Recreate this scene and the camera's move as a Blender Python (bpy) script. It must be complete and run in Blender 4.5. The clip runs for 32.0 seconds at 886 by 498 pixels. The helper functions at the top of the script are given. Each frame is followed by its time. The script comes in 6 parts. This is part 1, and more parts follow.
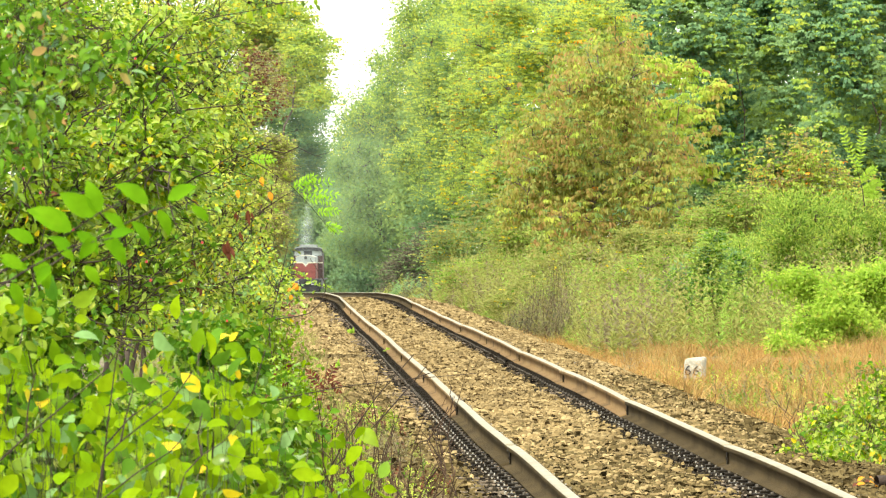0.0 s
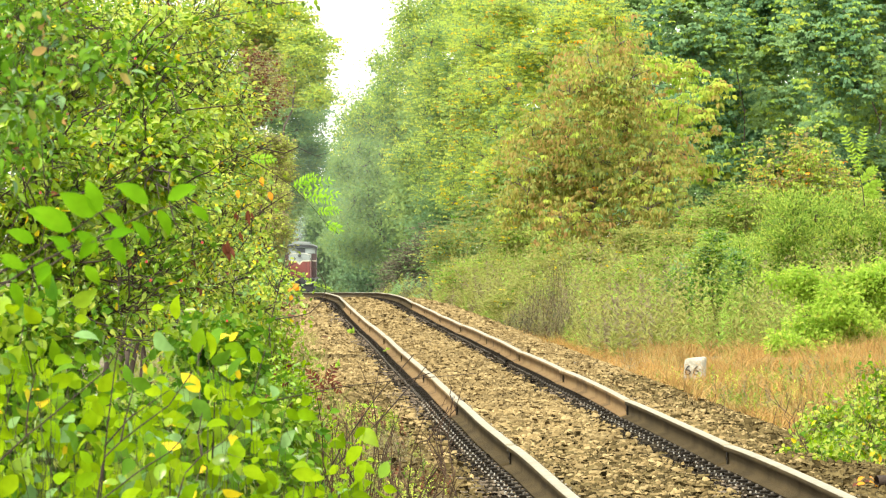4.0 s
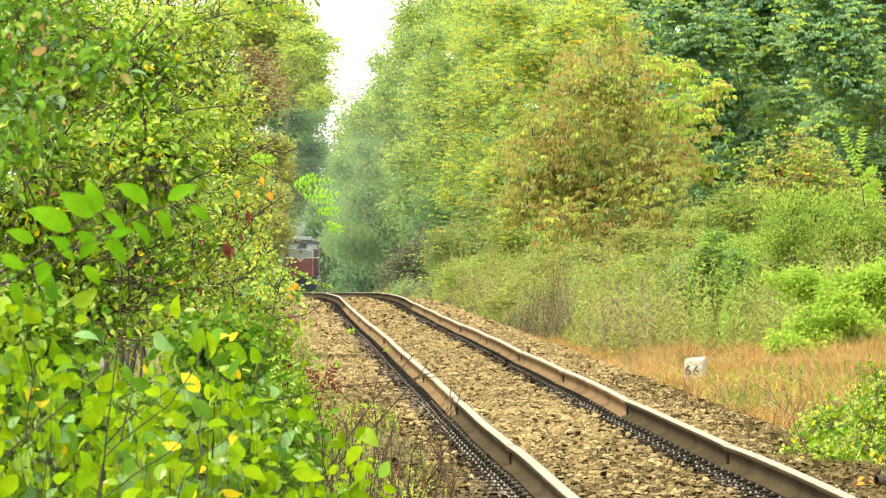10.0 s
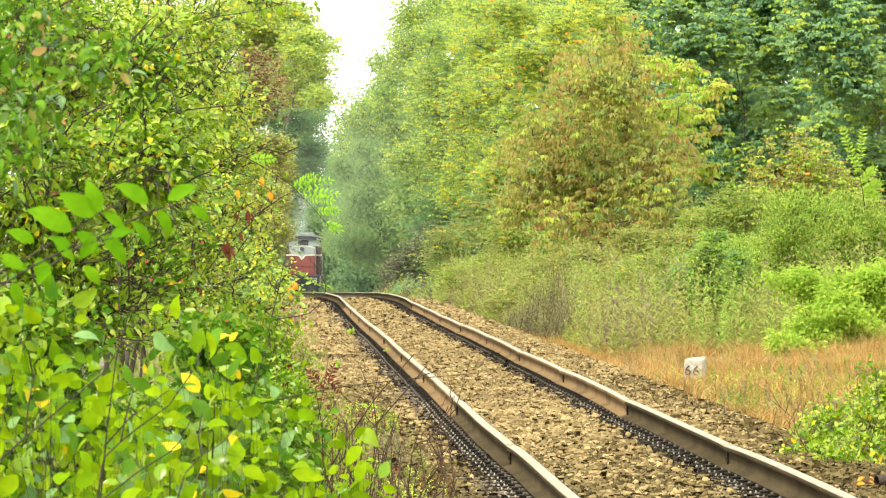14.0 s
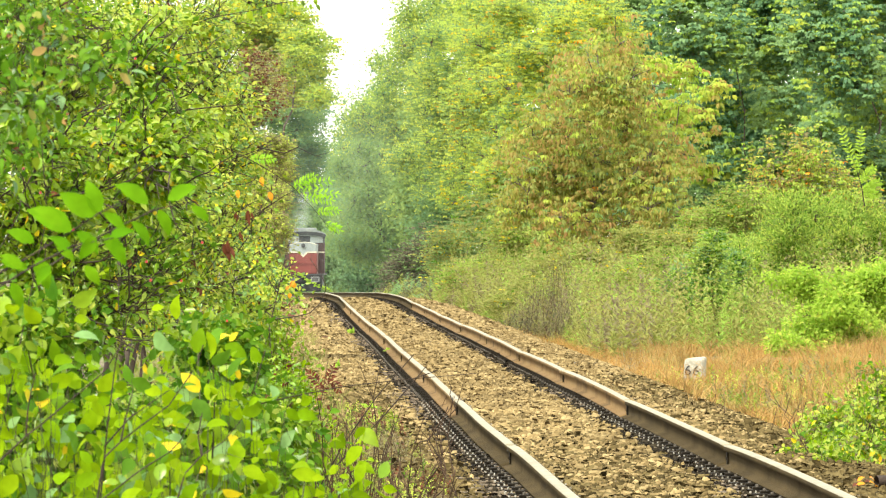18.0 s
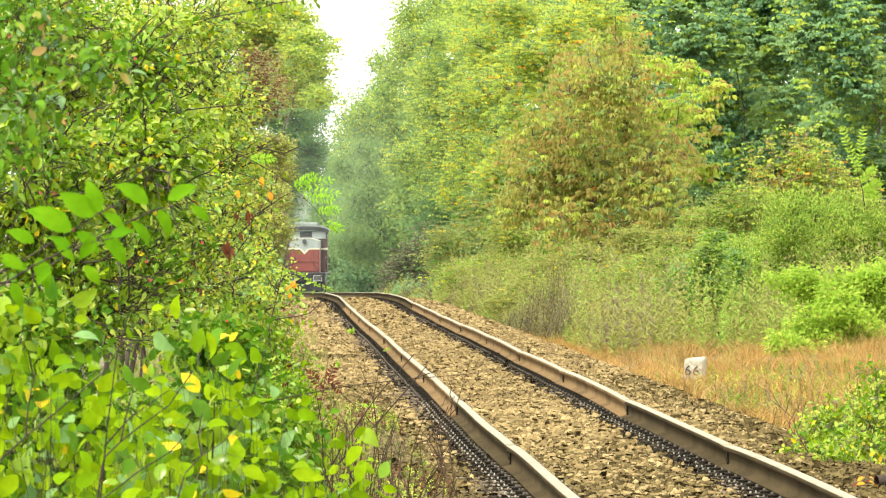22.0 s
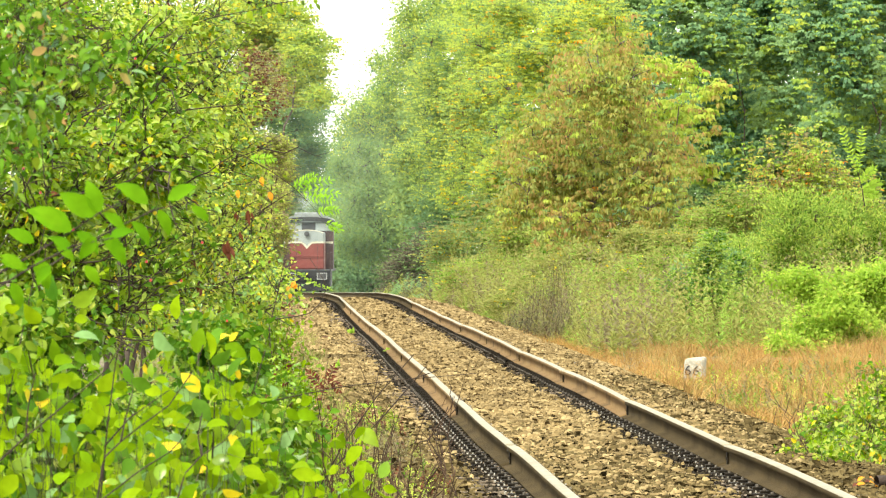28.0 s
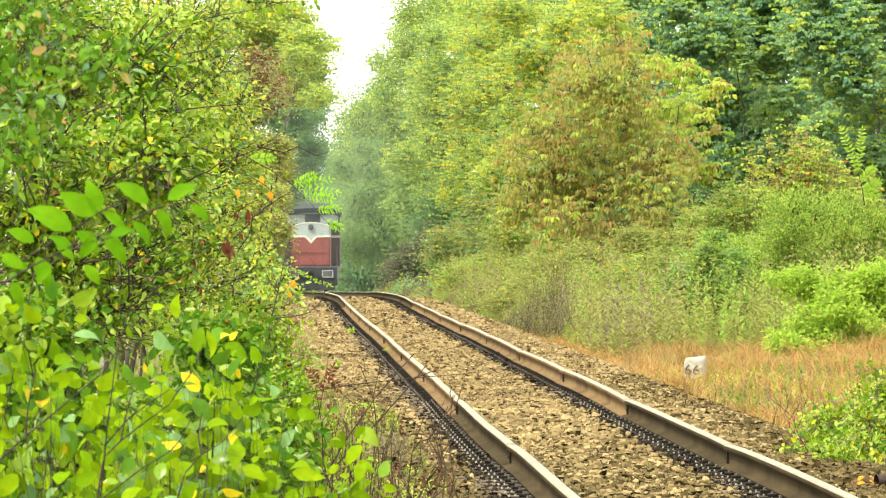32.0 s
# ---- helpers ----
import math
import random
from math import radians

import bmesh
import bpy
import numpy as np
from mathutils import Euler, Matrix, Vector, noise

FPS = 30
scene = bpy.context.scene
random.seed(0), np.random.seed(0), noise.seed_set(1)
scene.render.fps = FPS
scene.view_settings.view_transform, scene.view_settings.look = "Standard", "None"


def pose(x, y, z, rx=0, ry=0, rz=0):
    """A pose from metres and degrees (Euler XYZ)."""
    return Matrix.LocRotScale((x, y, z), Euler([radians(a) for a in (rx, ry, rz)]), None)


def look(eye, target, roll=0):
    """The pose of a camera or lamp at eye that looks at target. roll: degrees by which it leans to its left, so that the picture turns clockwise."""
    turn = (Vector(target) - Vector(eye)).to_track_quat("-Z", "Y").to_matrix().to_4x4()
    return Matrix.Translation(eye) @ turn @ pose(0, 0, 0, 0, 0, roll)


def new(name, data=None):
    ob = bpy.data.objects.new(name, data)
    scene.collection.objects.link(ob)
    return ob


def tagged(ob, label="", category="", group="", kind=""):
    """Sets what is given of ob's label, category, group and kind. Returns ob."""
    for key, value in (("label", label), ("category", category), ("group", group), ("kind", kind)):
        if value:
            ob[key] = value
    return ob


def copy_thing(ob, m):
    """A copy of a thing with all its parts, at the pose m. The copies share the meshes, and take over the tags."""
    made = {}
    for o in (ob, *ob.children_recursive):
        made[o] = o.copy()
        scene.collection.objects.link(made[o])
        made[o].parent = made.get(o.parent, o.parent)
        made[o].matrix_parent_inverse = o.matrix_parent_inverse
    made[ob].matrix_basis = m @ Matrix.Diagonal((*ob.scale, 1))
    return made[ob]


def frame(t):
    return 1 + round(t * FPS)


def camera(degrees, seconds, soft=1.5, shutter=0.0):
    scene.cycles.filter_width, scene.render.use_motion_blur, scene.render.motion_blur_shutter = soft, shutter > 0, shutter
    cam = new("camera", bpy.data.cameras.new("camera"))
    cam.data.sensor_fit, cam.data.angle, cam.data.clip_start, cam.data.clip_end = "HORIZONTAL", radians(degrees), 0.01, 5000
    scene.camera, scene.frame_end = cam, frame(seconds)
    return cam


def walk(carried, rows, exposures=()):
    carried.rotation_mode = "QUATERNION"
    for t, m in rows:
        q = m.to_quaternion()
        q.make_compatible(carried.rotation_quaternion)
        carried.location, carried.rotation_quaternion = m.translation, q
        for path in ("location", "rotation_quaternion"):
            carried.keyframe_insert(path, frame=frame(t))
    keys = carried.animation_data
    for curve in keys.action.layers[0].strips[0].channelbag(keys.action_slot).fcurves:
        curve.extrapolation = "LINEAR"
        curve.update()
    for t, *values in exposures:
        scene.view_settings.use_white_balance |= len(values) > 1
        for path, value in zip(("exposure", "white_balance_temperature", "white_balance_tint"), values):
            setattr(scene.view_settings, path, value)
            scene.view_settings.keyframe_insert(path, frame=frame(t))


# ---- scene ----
SECONDS = 32.0
cam = camera(7.834, SECONDS, soft=1.2)
cam.data.dof.use_dof, cam.data.dof.focus_distance, cam.data.dof.aperture_fstop = True, 42.0, 60.0
walk(cam, [(0, pose(0, 0, 1.485, 89.905, 0, 0)), (30, pose(0, 0, 1.485, 89.905, 0, 0)), (31, pose(0, 0, 1.485, 89.911, 0, 0)),
           (31.5, pose(0, 0, 1.485, 89.911, 0, 0)), (32, pose(0, 0, 1.485, 89.899, 0, 0))])

# ---------------------------------------------------------------- light: bright hazy sky, softened sun
world = bpy.data.worlds.new("sky")
scene.world = world
world.use_nodes = True
wn, wl = world.node_tree.nodes, world.node_tree.links
sky = wn.new("ShaderNodeTexSky")
sky.sky_type, sky.sun_disc = "NISHITA", False
sky.sun_elevation, sky.sun_rotation = radians(56), radians(222)
sky.dust_density, sky.air_density, sky.ozone_density = 2.0, 1.0, 1.0
veil = wn.new("ShaderNodeMix")
veil.data_type = "RGBA"
veil.inputs["Factor"].default_value = 0.7
veil.inputs["B"].default_value = (9.4, 9.4, 8.4, 1)
wn["Background"].inputs["Strength"].default_value = 0.19
wl.new(sky.outputs[0], veil.inputs["A"])
wl.new(veil.outputs["Result"], wn["Background"].inputs["Color"])
sun = new("sun", bpy.data.lights.new("sun", "SUN"))
sun.data.energy, sun.data.angle, sun.data.color = 3.9, radians(12), (1.0, 0.96, 0.82)
SUN_DIR = Vector((math.sin(radians(222)) * math.cos(radians(56)), math.cos(radians(222)) * math.cos(radians(56)), math.sin(radians(56))))
sun.matrix_world = look(SUN_DIR * 50, (0, 0, 0))
scene.view_settings.exposure = 0.62


# ---------------------------------------------------------------- materials
def nodes_of(name):
    m = bpy.data.materials.new(name)
    m.use_nodes = True
    return m, m.node_tree.nodes, m.node_tree.links, m.node_tree.nodes["Principled BSDF"]


def ramp(n, cols):
    r = n.new("ShaderNodeValToRGB")
    e = r.color_ramp.elements
    for i, c in enumerate(cols):
        p = i / (len(cols) - 1)
        el = e[i] if i < 2 else e.new(p)
        el.position = p
        el.color = (*c, 1)
    for i, c in enumerate(cols):
        e[i].position, e[i].color = i / (len(cols) - 1), (*c, 1)
    return r


def leaf_material(name, cols, patch, through_amount=0.45, rough=0.5, patch_scale=0.8, patch_mix=0.4, spec=0.3):
    """Leaf: its own hue by island, drifting towards a second hue in patches, light passing through."""
    m, n, l, b = nodes_of(name)
    geo, info, tc = n.new("ShaderNodeNewGeometry"), n.new("ShaderNodeObjectInfo"), n.new("ShaderNodeTexCoord")
    add = n.new("ShaderNodeMath")
    add.operation = "ADD"
    l.new(geo.outputs["Random Per Island"], add.inputs[0]), l.new(info.outputs["Random"], add.inputs[1])
    fr = n.new("ShaderNodeMath")
    fr.operation = "FRACT"
    l.new(add.outputs[0], fr.inputs[0])
    r = ramp(n, cols)
    l.new(fr.outputs[0], r.inputs[0])
    big = n.new("ShaderNodeTexNoise")
    big.inputs["Scale"].default_value, big.inputs["Detail"].default_value = patch_scale, 3
    l.new(geo.outputs["Position"], big.inputs["Vector"])
    mr = n.new("ShaderNodeMapRange")
    mr.inputs["From Min"].default_value, mr.inputs["From Max"].default_value = 0.42, 0.68
    mr.inputs["To Max"].default_value = patch_mix
    l.new(big.outputs[0], mr.inputs[0])
    mix = n.new("ShaderNodeMix")
    mix.data_type = "RGBA"
    l.new(mr.outputs[0], mix.inputs["Factor"]), l.new(r.outputs[0], mix.inputs["A"])
    mix.inputs["B"].default_value = (*patch, 1)
    fine = n.new("ShaderNodeTexNoise")
    fine.inputs["Scale"].default_value, fine.inputs["Detail"].default_value = 60, 4
    l.new(geo.outputs["Position"], fine.inputs["Vector"])
    hsv = n.new("ShaderNodeHueSaturation")
    mv = n.new("ShaderNodeMapRange")
    mv.inputs["To Min"].default_value, mv.inputs["To Max"].default_value = 0.7, 1.3
    l.new(fine.outputs[0], mv.inputs[0]), l.new(mv.outputs[0], hsv.inputs["Value"]), l.new(mix.outputs["Result"], hsv.inputs["Color"])
    l.new(hsv.outputs[0], b.inputs["Base Color"])
    b.inputs["Roughness"].default_value = rough
    b.inputs["Specular IOR Level"].default_value = spec
    t = n.new("ShaderNodeBsdfTranslucent")
    l.new(hsv.outputs[0], t.inputs[0])
    ms = n.new("ShaderNodeMixShader")
    ms.inputs[0].default_value = through_amount
    l.new(b.outputs[0], ms.inputs[1]), l.new(t.outputs[0], ms.inputs[2])
    l.new(ms.outputs[0], n["Material Output"].inputs[0])
    return m


def surface(name, c1, c2, scale=8.0, rough=0.7, metal=0.0, bump=0.3, fine_scale=60.0, c3=None, island=False, depth=0.01, spec=0.4, patches=0.0):
    """Solid surface: two hues in blotches, fine grain and relief."""
    m, n, l, b = nodes_of(name)
    geo = n.new("ShaderNodeNewGeometry")
    tc = n.new("ShaderNodeTexCoord")
    big, fine = n.new("ShaderNodeTexNoise"), n.new("ShaderNodeTexNoise")
    big.inputs["Scale"].default_value, big.inputs["Detail"].default_value = scale, 5
    fine.inputs["Scale"].default_value, fine.inputs["Detail"].default_value = fine_scale, 6
    l.new(tc.outputs["Object"], big.inputs["Vector"]), l.new(tc.outputs["Object"], fine.inputs["Vector"])
    r = ramp(n, [c1, c2] if c3 is None else [c1, c2, c3])
    if island:
        info = n.new("ShaderNodeObjectInfo")
        add, fr = n.new("ShaderNodeMath"), n.new("ShaderNodeMath")
        fr.operation = "FRACT"
        l.new(geo.outputs["Random Per Island"], add.inputs[0]), l.new(info.outputs["Random"], add.inputs[1])
        l.new(add.outputs[0], fr.inputs[0]), l.new(fr.outputs[0], r.inputs[0])
    else:
        mr = n.new("ShaderNodeMapRange")
        mr.inputs["From Min"].default_value, mr.inputs["From Max"].default_value = 0.32, 0.68
        l.new(big.outputs[0], mr.inputs[0]), l.new(mr.outputs[0], r.inputs[0])
    mv = n.new("ShaderNodeMapRange")
    mv.inputs["To Min"].default_value, mv.inputs["To Max"].default_value = 0.65, 1.35
    hsv = n.new("ShaderNodeHueSaturation")
    l.new(fine.outputs[0], mv.inputs[0]), l.new(mv.outputs[0], hsv.inputs["Value"]), l.new(r.outputs[0], hsv.inputs["Color"])
    l.new(hsv.outputs[0], b.inputs["Base Color"])
    if patches:
        dirt = n.new("ShaderNodeTexNoise")
        dirt.inputs["Scale"].default_value, dirt.inputs["Detail"].default_value = 0.9, 5
        l.new(geo.outputs["Position"], dirt.inputs["Vector"])
        md = n.new("ShaderNodeMapRange")
        md.inputs["From Min"].default_value, md.inputs["From Max"].default_value = 0.38, 0.62
        md.inputs["To Min"].default_value, md.inputs["To Max"].default_value = 1.0 - patches, 1.1
        l.new(dirt.outputs[0], md.inputs[0])
        mul = n.new("ShaderNodeMath")
        mul.operation = "MULTIPLY"
        l.new(mv.outputs[0], mul.inputs[0]), l.new(md.outputs[0], mul.inputs[1]), l.new(mul.outputs[0], hsv.inputs["Value"])
    bp = n.new("ShaderNodeBump")
    bp.inputs["Strength"].default_value, bp.inputs["Distance"].default_value = bump, depth
    l.new(fine.outputs[0], bp.inputs["Height"]), l.new(bp.outputs[0], b.inputs["Normal"])
    b.inputs["Roughness"].default_value, b.inputs["Metallic"].default_value = rough, metal
    b.inputs["Specular IOR Level"].default_value = spec
    return m


M = {
    "bark": surface("bark", (0.07, 0.05, 0.035), (0.16, 0.13, 0.10), 5, 0.9, fine_scale=40, bump=0.6),
    "twig": surface("dark_twig", (0.020, 0.012, 0.007), (0.055, 0.034, 0.020), 12, 0.7),
    "dead": surface("dead_stem", (0.028, 0.015, 0.007), (0.090, 0.046, 0.021), 10, 0.85),
    "soil": surface("soil", (0.09, 0.075, 0.04), (0.17, 0.14, 0.07), 0.7, 0.95, fine_scale=9, c3=(0.10, 0.13, 0.035), depth=0.05),
    "bed": surface("ballast_fines", (0.07, 0.051, 0.024), (0.14, 0.10, 0.048), 3, 0.95, fine_scale=30, bump=1.0, depth=0.03),
    "stone": surface("ballast_stone", (0.14, 0.098, 0.042), (0.275, 0.198, 0.088), 20, 0.95, c3=(0.38, 0.285, 0.135), island=True, spec=0.05, patches=0.3),
    "dusky": surface("dusky_stone", (0.045, 0.034, 0.014), (0.12, 0.088, 0.036), 20, 0.95, c3=(0.17, 0.13, 0.055), island=True, spec=0.05),
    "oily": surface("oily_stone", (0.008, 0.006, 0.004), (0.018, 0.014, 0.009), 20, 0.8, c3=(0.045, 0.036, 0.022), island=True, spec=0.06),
    "rail_top": surface("worn_steel", (0.22, 0.19, 0.12), (0.33, 0.29, 0.19), 6, 0.55, 0.25, 0.1),
    "rail_dark": surface("dark_steel", (0.040, 0.029, 0.013), (0.075, 0.054, 0.026), 1.2, 0.9, 0.0, 0.4, spec=0.04),
    "rail_side": surface("rusty_steel", (0.095, 0.063, 0.032), (0.19, 0.120, 0.054), 1.2, 0.9, 0.0, 0.4, c3=(0.20, 0.136, 0.066), spec=0.05),
    "iron": surface("oily_iron", (0.010, 0.008, 0.005), (0.026, 0.020, 0.013), 14, 0.75, 0.0, 0.4, spec=0.12),
    "worn_bolt": surface("worn_bolt", (0.10, 0.085, 0.065), (0.22, 0.19, 0.15), 14, 0.35, 0.4, 0.2),
    # Pale base colour stands in for glints on the screw heads.
    "bolt": surface("glint_pale_bolt", (0.50, 0.46, 0.38), (0.75, 0.7, 0.6), 14, 0.2, 0.5, 0.2),
    "sleeper": surface("tarred_wood", (0.05, 0.038, 0.026), (0.14, 0.105, 0.07), 6, 0.85, fine_scale=30, c3=(0.26, 0.20, 0.13), spec=0.1),
    "limewash": surface("limewashed_stone", (0.30, 0.28, 0.21), (0.50, 0.47, 0.38), 12, 0.9, fine_scale=50),
    "ink": surface("black_paint", (0.03, 0.03, 0.03), (0.08, 0.075, 0.07), 30, 0.7),
    # Locomotive red, pale grey and black are dulled in colour for haze.
    "red": surface("dulled_red_paint", (0.155, 0.034, 0.027), (0.21, 0.050, 0.040), 1.3, 0.5, bump=0.05),
    "dark_red": surface("dark_red_paint", (0.055, 0.034, 0.030), (0.09, 0.042, 0.036), 1.6, 0.6, bump=0.05),
    "cab": surface("sooty_paint", (0.035, 0.042, 0.04), (0.075, 0.07, 0.062), 1.6, 0.6, bump=0.05),
    "soot": surface("soot_black", (0.012, 0.013, 0.014), (0.03, 0.03, 0.03), 2, 0.7, bump=0.1),
    "cream": surface("pale_grey_paint", (0.24, 0.28, 0.27), (0.32, 0.36, 0.34), 1.5, 0.5, bump=0.05),
    "stripe": surface("cream_stripe", (0.48, 0.45, 0.33), (0.58, 0.55, 0.42), 3, 0.5, bump=0.05),
    "black": surface("haze_lifted_black", (0.04, 0.042, 0.045), (0.085, 0.085, 0.085), 2, 0.6, bump=0.1),
    "roof": surface("roof_grey", (0.16, 0.18, 0.17), (0.23, 0.25, 0.23), 1.5, 0.6, bump=0.1),
    "white": surface("grimy_white_paint", (0.34, 0.35, 0.34), (0.44, 0.45, 0.43), 5, 0.5, bump=0.05),
    "straw": leaf_material("dry_grass", [(0.40, 0.225, 0.062), (0.48, 0.295, 0.095), (0.24, 0.12, 0.035), (0.54, 0.37, 0.135), (0.22, 0.19, 0.065), (0.40, 0.27, 0.11), (0.16, 0.09, 0.035)], (0.50, 0.255, 0.068), 0.2, 0.8, 0.45, 0.7, 0.1),
    "grass": leaf_material("green_grass", [(0.210, 0.255, 0.058), (0.280, 0.325, 0.070), (0.330, 0.310, 0.090), (0.180, 0.230, 0.058)], (0.350, 0.285, 0.098), 0.38, 0.7, 0.6, 0.6, 0.12),
    "near": leaf_material("bright_leaf", [(0.17, 0.31, 0.003), (0.225, 0.385, 0.004), (0.29, 0.425, 0.005), (0.11, 0.22, 0.004), (0.195, 0.345, 0.003)], (0.28, 0.38, 0.005), 0.45, 0.65, 3, 0.35, 0.05),
    "hedge": leaf_material("hedge_leaf", [(0.052, 0.130, 0.010), (0.156, 0.310, 0.012), (0.229, 0.400, 0.014), (0.083, 0.190, 0.025), (0.302, 0.420, 0.015), (0.177, 0.330, 0.016), (0.208, 0.360, 0.012)], (0.343, 0.410, 0.015), 0.38, 0.28, 1.6, 0.5, 0.42),
    "yellow": leaf_material("yellow_leaf", [(0.66, 0.52, 0.015), (0.74, 0.60, 0.02), (0.66, 0.42, 0.015)], (0.58, 0.52, 0.02), 0.4, 0.55, 1, 0.3, 0.15),
    "rust": leaf_material("withered_leaf", [(0.11, 0.024, 0.012), (0.18, 0.055, 0.022), (0.07, 0.016, 0.010)], (0.2, 0.06, 0.02), 0.25, 0.6),
    "orange": leaf_material("orange_leaf", [(0.75, 0.28, 0.015), (0.80, 0.36, 0.02)], (0.7, 0.3, 0.02), 0.4, 0.5),
    "bush": leaf_material("bush_leaf", [(0.20, 0.34, 0.06), (0.27, 0.42, 0.07), (0.33, 0.48, 0.08), (0.24, 0.38, 0.065)], (0.39, 0.45, 0.085), 0.42, 0.6, 0.8, 0.5, 0.08),
    "sapling": leaf_material("sapling_leaf", [(0.29, 0.46, 0.05), (0.37, 0.54, 0.06), (0.32, 0.50, 0.055)], (0.38, 0.50, 0.06), 0.5, 0.55, 1.2, 0.5, 0.08),
    "brown": leaf_material("turning_leaf", [(0.30, 0.35, 0.065), (0.42, 0.33, 0.10), (0.49, 0.29, 0.115), (0.32, 0.37, 0.075), (0.46, 0.25, 0.10), (0.35, 0.39, 0.08)], (0.36, 0.41, 0.07), 0.55, 0.55, 0.6, 0.75, 0.1),
    # Maple and woodland greens carry extra blue to stand for haze.
    "maple": leaf_material("maple_leaf", [(0.09, 0.20, 0.10), (0.13, 0.26, 0.12), (0.19, 0.33, 0.12), (0.10, 0.22, 0.125)], (0.46, 0.58, 0.14), 0.42, 0.5, 0.45, 0.35, 0.2),
    "golden": leaf_material("golden_green_leaf", [(0.44, 0.57, 0.105), (0.52, 0.65, 0.11), (0.60, 0.62, 0.105), (0.38, 0.52, 0.105), (0.48, 0.61, 0.11)], (0.62, 0.62, 0.10), 0.6, 0.6, 0.35, 0.5, 0.08),
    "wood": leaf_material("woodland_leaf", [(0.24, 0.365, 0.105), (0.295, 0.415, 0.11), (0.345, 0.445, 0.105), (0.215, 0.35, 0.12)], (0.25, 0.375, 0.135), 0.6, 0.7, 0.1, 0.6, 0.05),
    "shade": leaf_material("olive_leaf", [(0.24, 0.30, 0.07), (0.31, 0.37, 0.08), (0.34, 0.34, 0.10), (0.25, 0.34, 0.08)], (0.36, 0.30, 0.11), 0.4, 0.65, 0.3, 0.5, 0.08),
    # Bluer copy of the woodland leaf, tinted for haze farther off.
    "hazed_wood": leaf_material("hazed_woodland_leaf", [(0.21, 0.34, 0.125), (0.26, 0.40, 0.135), (0.32, 0.43, 0.13), (0.19, 0.32, 0.145)], (0.17, 0.33, 0.19), 0.6, 0.7, 0.1, 0.6, 0.05),
    # Dark leaf green, also mixed in as shade within the foliage.
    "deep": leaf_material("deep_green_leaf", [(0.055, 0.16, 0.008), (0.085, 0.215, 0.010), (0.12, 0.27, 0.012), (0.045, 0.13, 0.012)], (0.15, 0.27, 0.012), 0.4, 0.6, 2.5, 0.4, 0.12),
    "sage": leaf_material("underside_glint_leaf", [(0.20, 0.36, 0.12), (0.26, 0.42, 0.15), (0.17, 0.33, 0.13)], (0.24, 0.40, 0.10), 0.4, 0.7, 2.5, 0.4, 0.05),
    "broad": leaf_material("broad_green_leaf", [(0.085, 0.24, 0.003), (0.12, 0.29, 0.004), (0.105, 0.265, 0.003), (0.15, 0.32, 0.005)], (0.16, 0.31, 0.005), 0.45, 0.65, 8, 0.5, 0.05),
    "bramble": leaf_material("shaded_bramble_leaf", [(0.13, 0.12, 0.085), (0.17, 0.13, 0.09), (0.12, 0.15, 0.08), (0.19, 0.15, 0.10)], (0.14, 0.17, 0.09), 0.4, 0.7, 0.2, 0.6, 0.05),
    "dry_leaf": leaf_material("dry_twiggy_leaf", [(0.26, 0.21, 0.13), (0.20, 0.15, 0.10), (0.30, 0.28, 0.13), (0.23, 0.17, 0.12)], (0.28, 0.30, 0.12), 0.4, 0.75, 0.8, 0.5, 0.05),
    "fresh": leaf_material("fresh_ash_leaf", [(0.34, 0.62, 0.04), (0.40, 0.68, 0.05), (0.29, 0.56, 0.05)], (0.42, 0.64, 0.05), 0.55, 0.55, 1.2, 0.4, 0.08),
    "stalk": surface("green_stalk", (0.035, 0.045, 0.010), (0.075, 0.085, 0.02), 12, 0.7),
    "berry": surface("red_berry", (0.35, 0.015, 0.01), (0.5, 0.04, 0.02), 20, 0.3),
}

# glazing: dull glass, its pale base colour standing in for mirrored sky
M["glass"], _n, _l, _b = nodes_of("cab_glass")
_b.inputs["Base Color"].default_value = (0.40, 0.44, 0.42, 1)
_b.inputs["Roughness"].default_value, _b.inputs["Specular IOR Level"].default_value = 0.15, 0.8


# ---------------------------------------------------------------- mesh helpers
def part(name, bm, material, parent=None, label=""):
    """One mesh object, from a bmesh or a ready mesh, under a thing or a part."""
    if isinstance(bm, bmesh.types.BMesh):
        me = bpy.data.meshes.new(name)
        bm.to_mesh(me)
        bm.free()
    else:
        me = bm
    if not me.materials:
        me.materials.append(material)
    ob = new(name, me)
    ob.parent = parent
    return tagged(ob, label)


def quick_mesh(name, verts, faces, smooth=False):
    """A mesh from vertex and face arrays; faces is a list of (n, k) index arrays."""
    me = bpy.data.meshes.new(name)
    verts = np.asarray(verts, dtype=np.float32)
    me.vertices.add(len(verts))
    me.vertices.foreach_set("co", verts.ravel())
    idx = np.concatenate([f.ravel() for f in faces]).astype(np.int32)
    sizes = np.concatenate([np.full(len(f), f.shape[1]) for f in faces])
    starts = np.concatenate([[0], np.cumsum(sizes)[:-1]]).astype(np.int32)
    me.loops.add(len(idx))
    me.loops.foreach_set("vertex_index", idx)
    me.polygons.add(len(sizes))
    me.polygons.foreach_set("loop_start", starts)
    if smooth:
        me.polygons.foreach_set("use_smooth", np.ones(len(sizes), dtype=bool))
    me.update(calc_edges=True)
    me.validate()
    return me


def unit(v):
    return v / np.maximum(np.linalg.norm(v, axis=-1, keepdims=True), 1e-9)


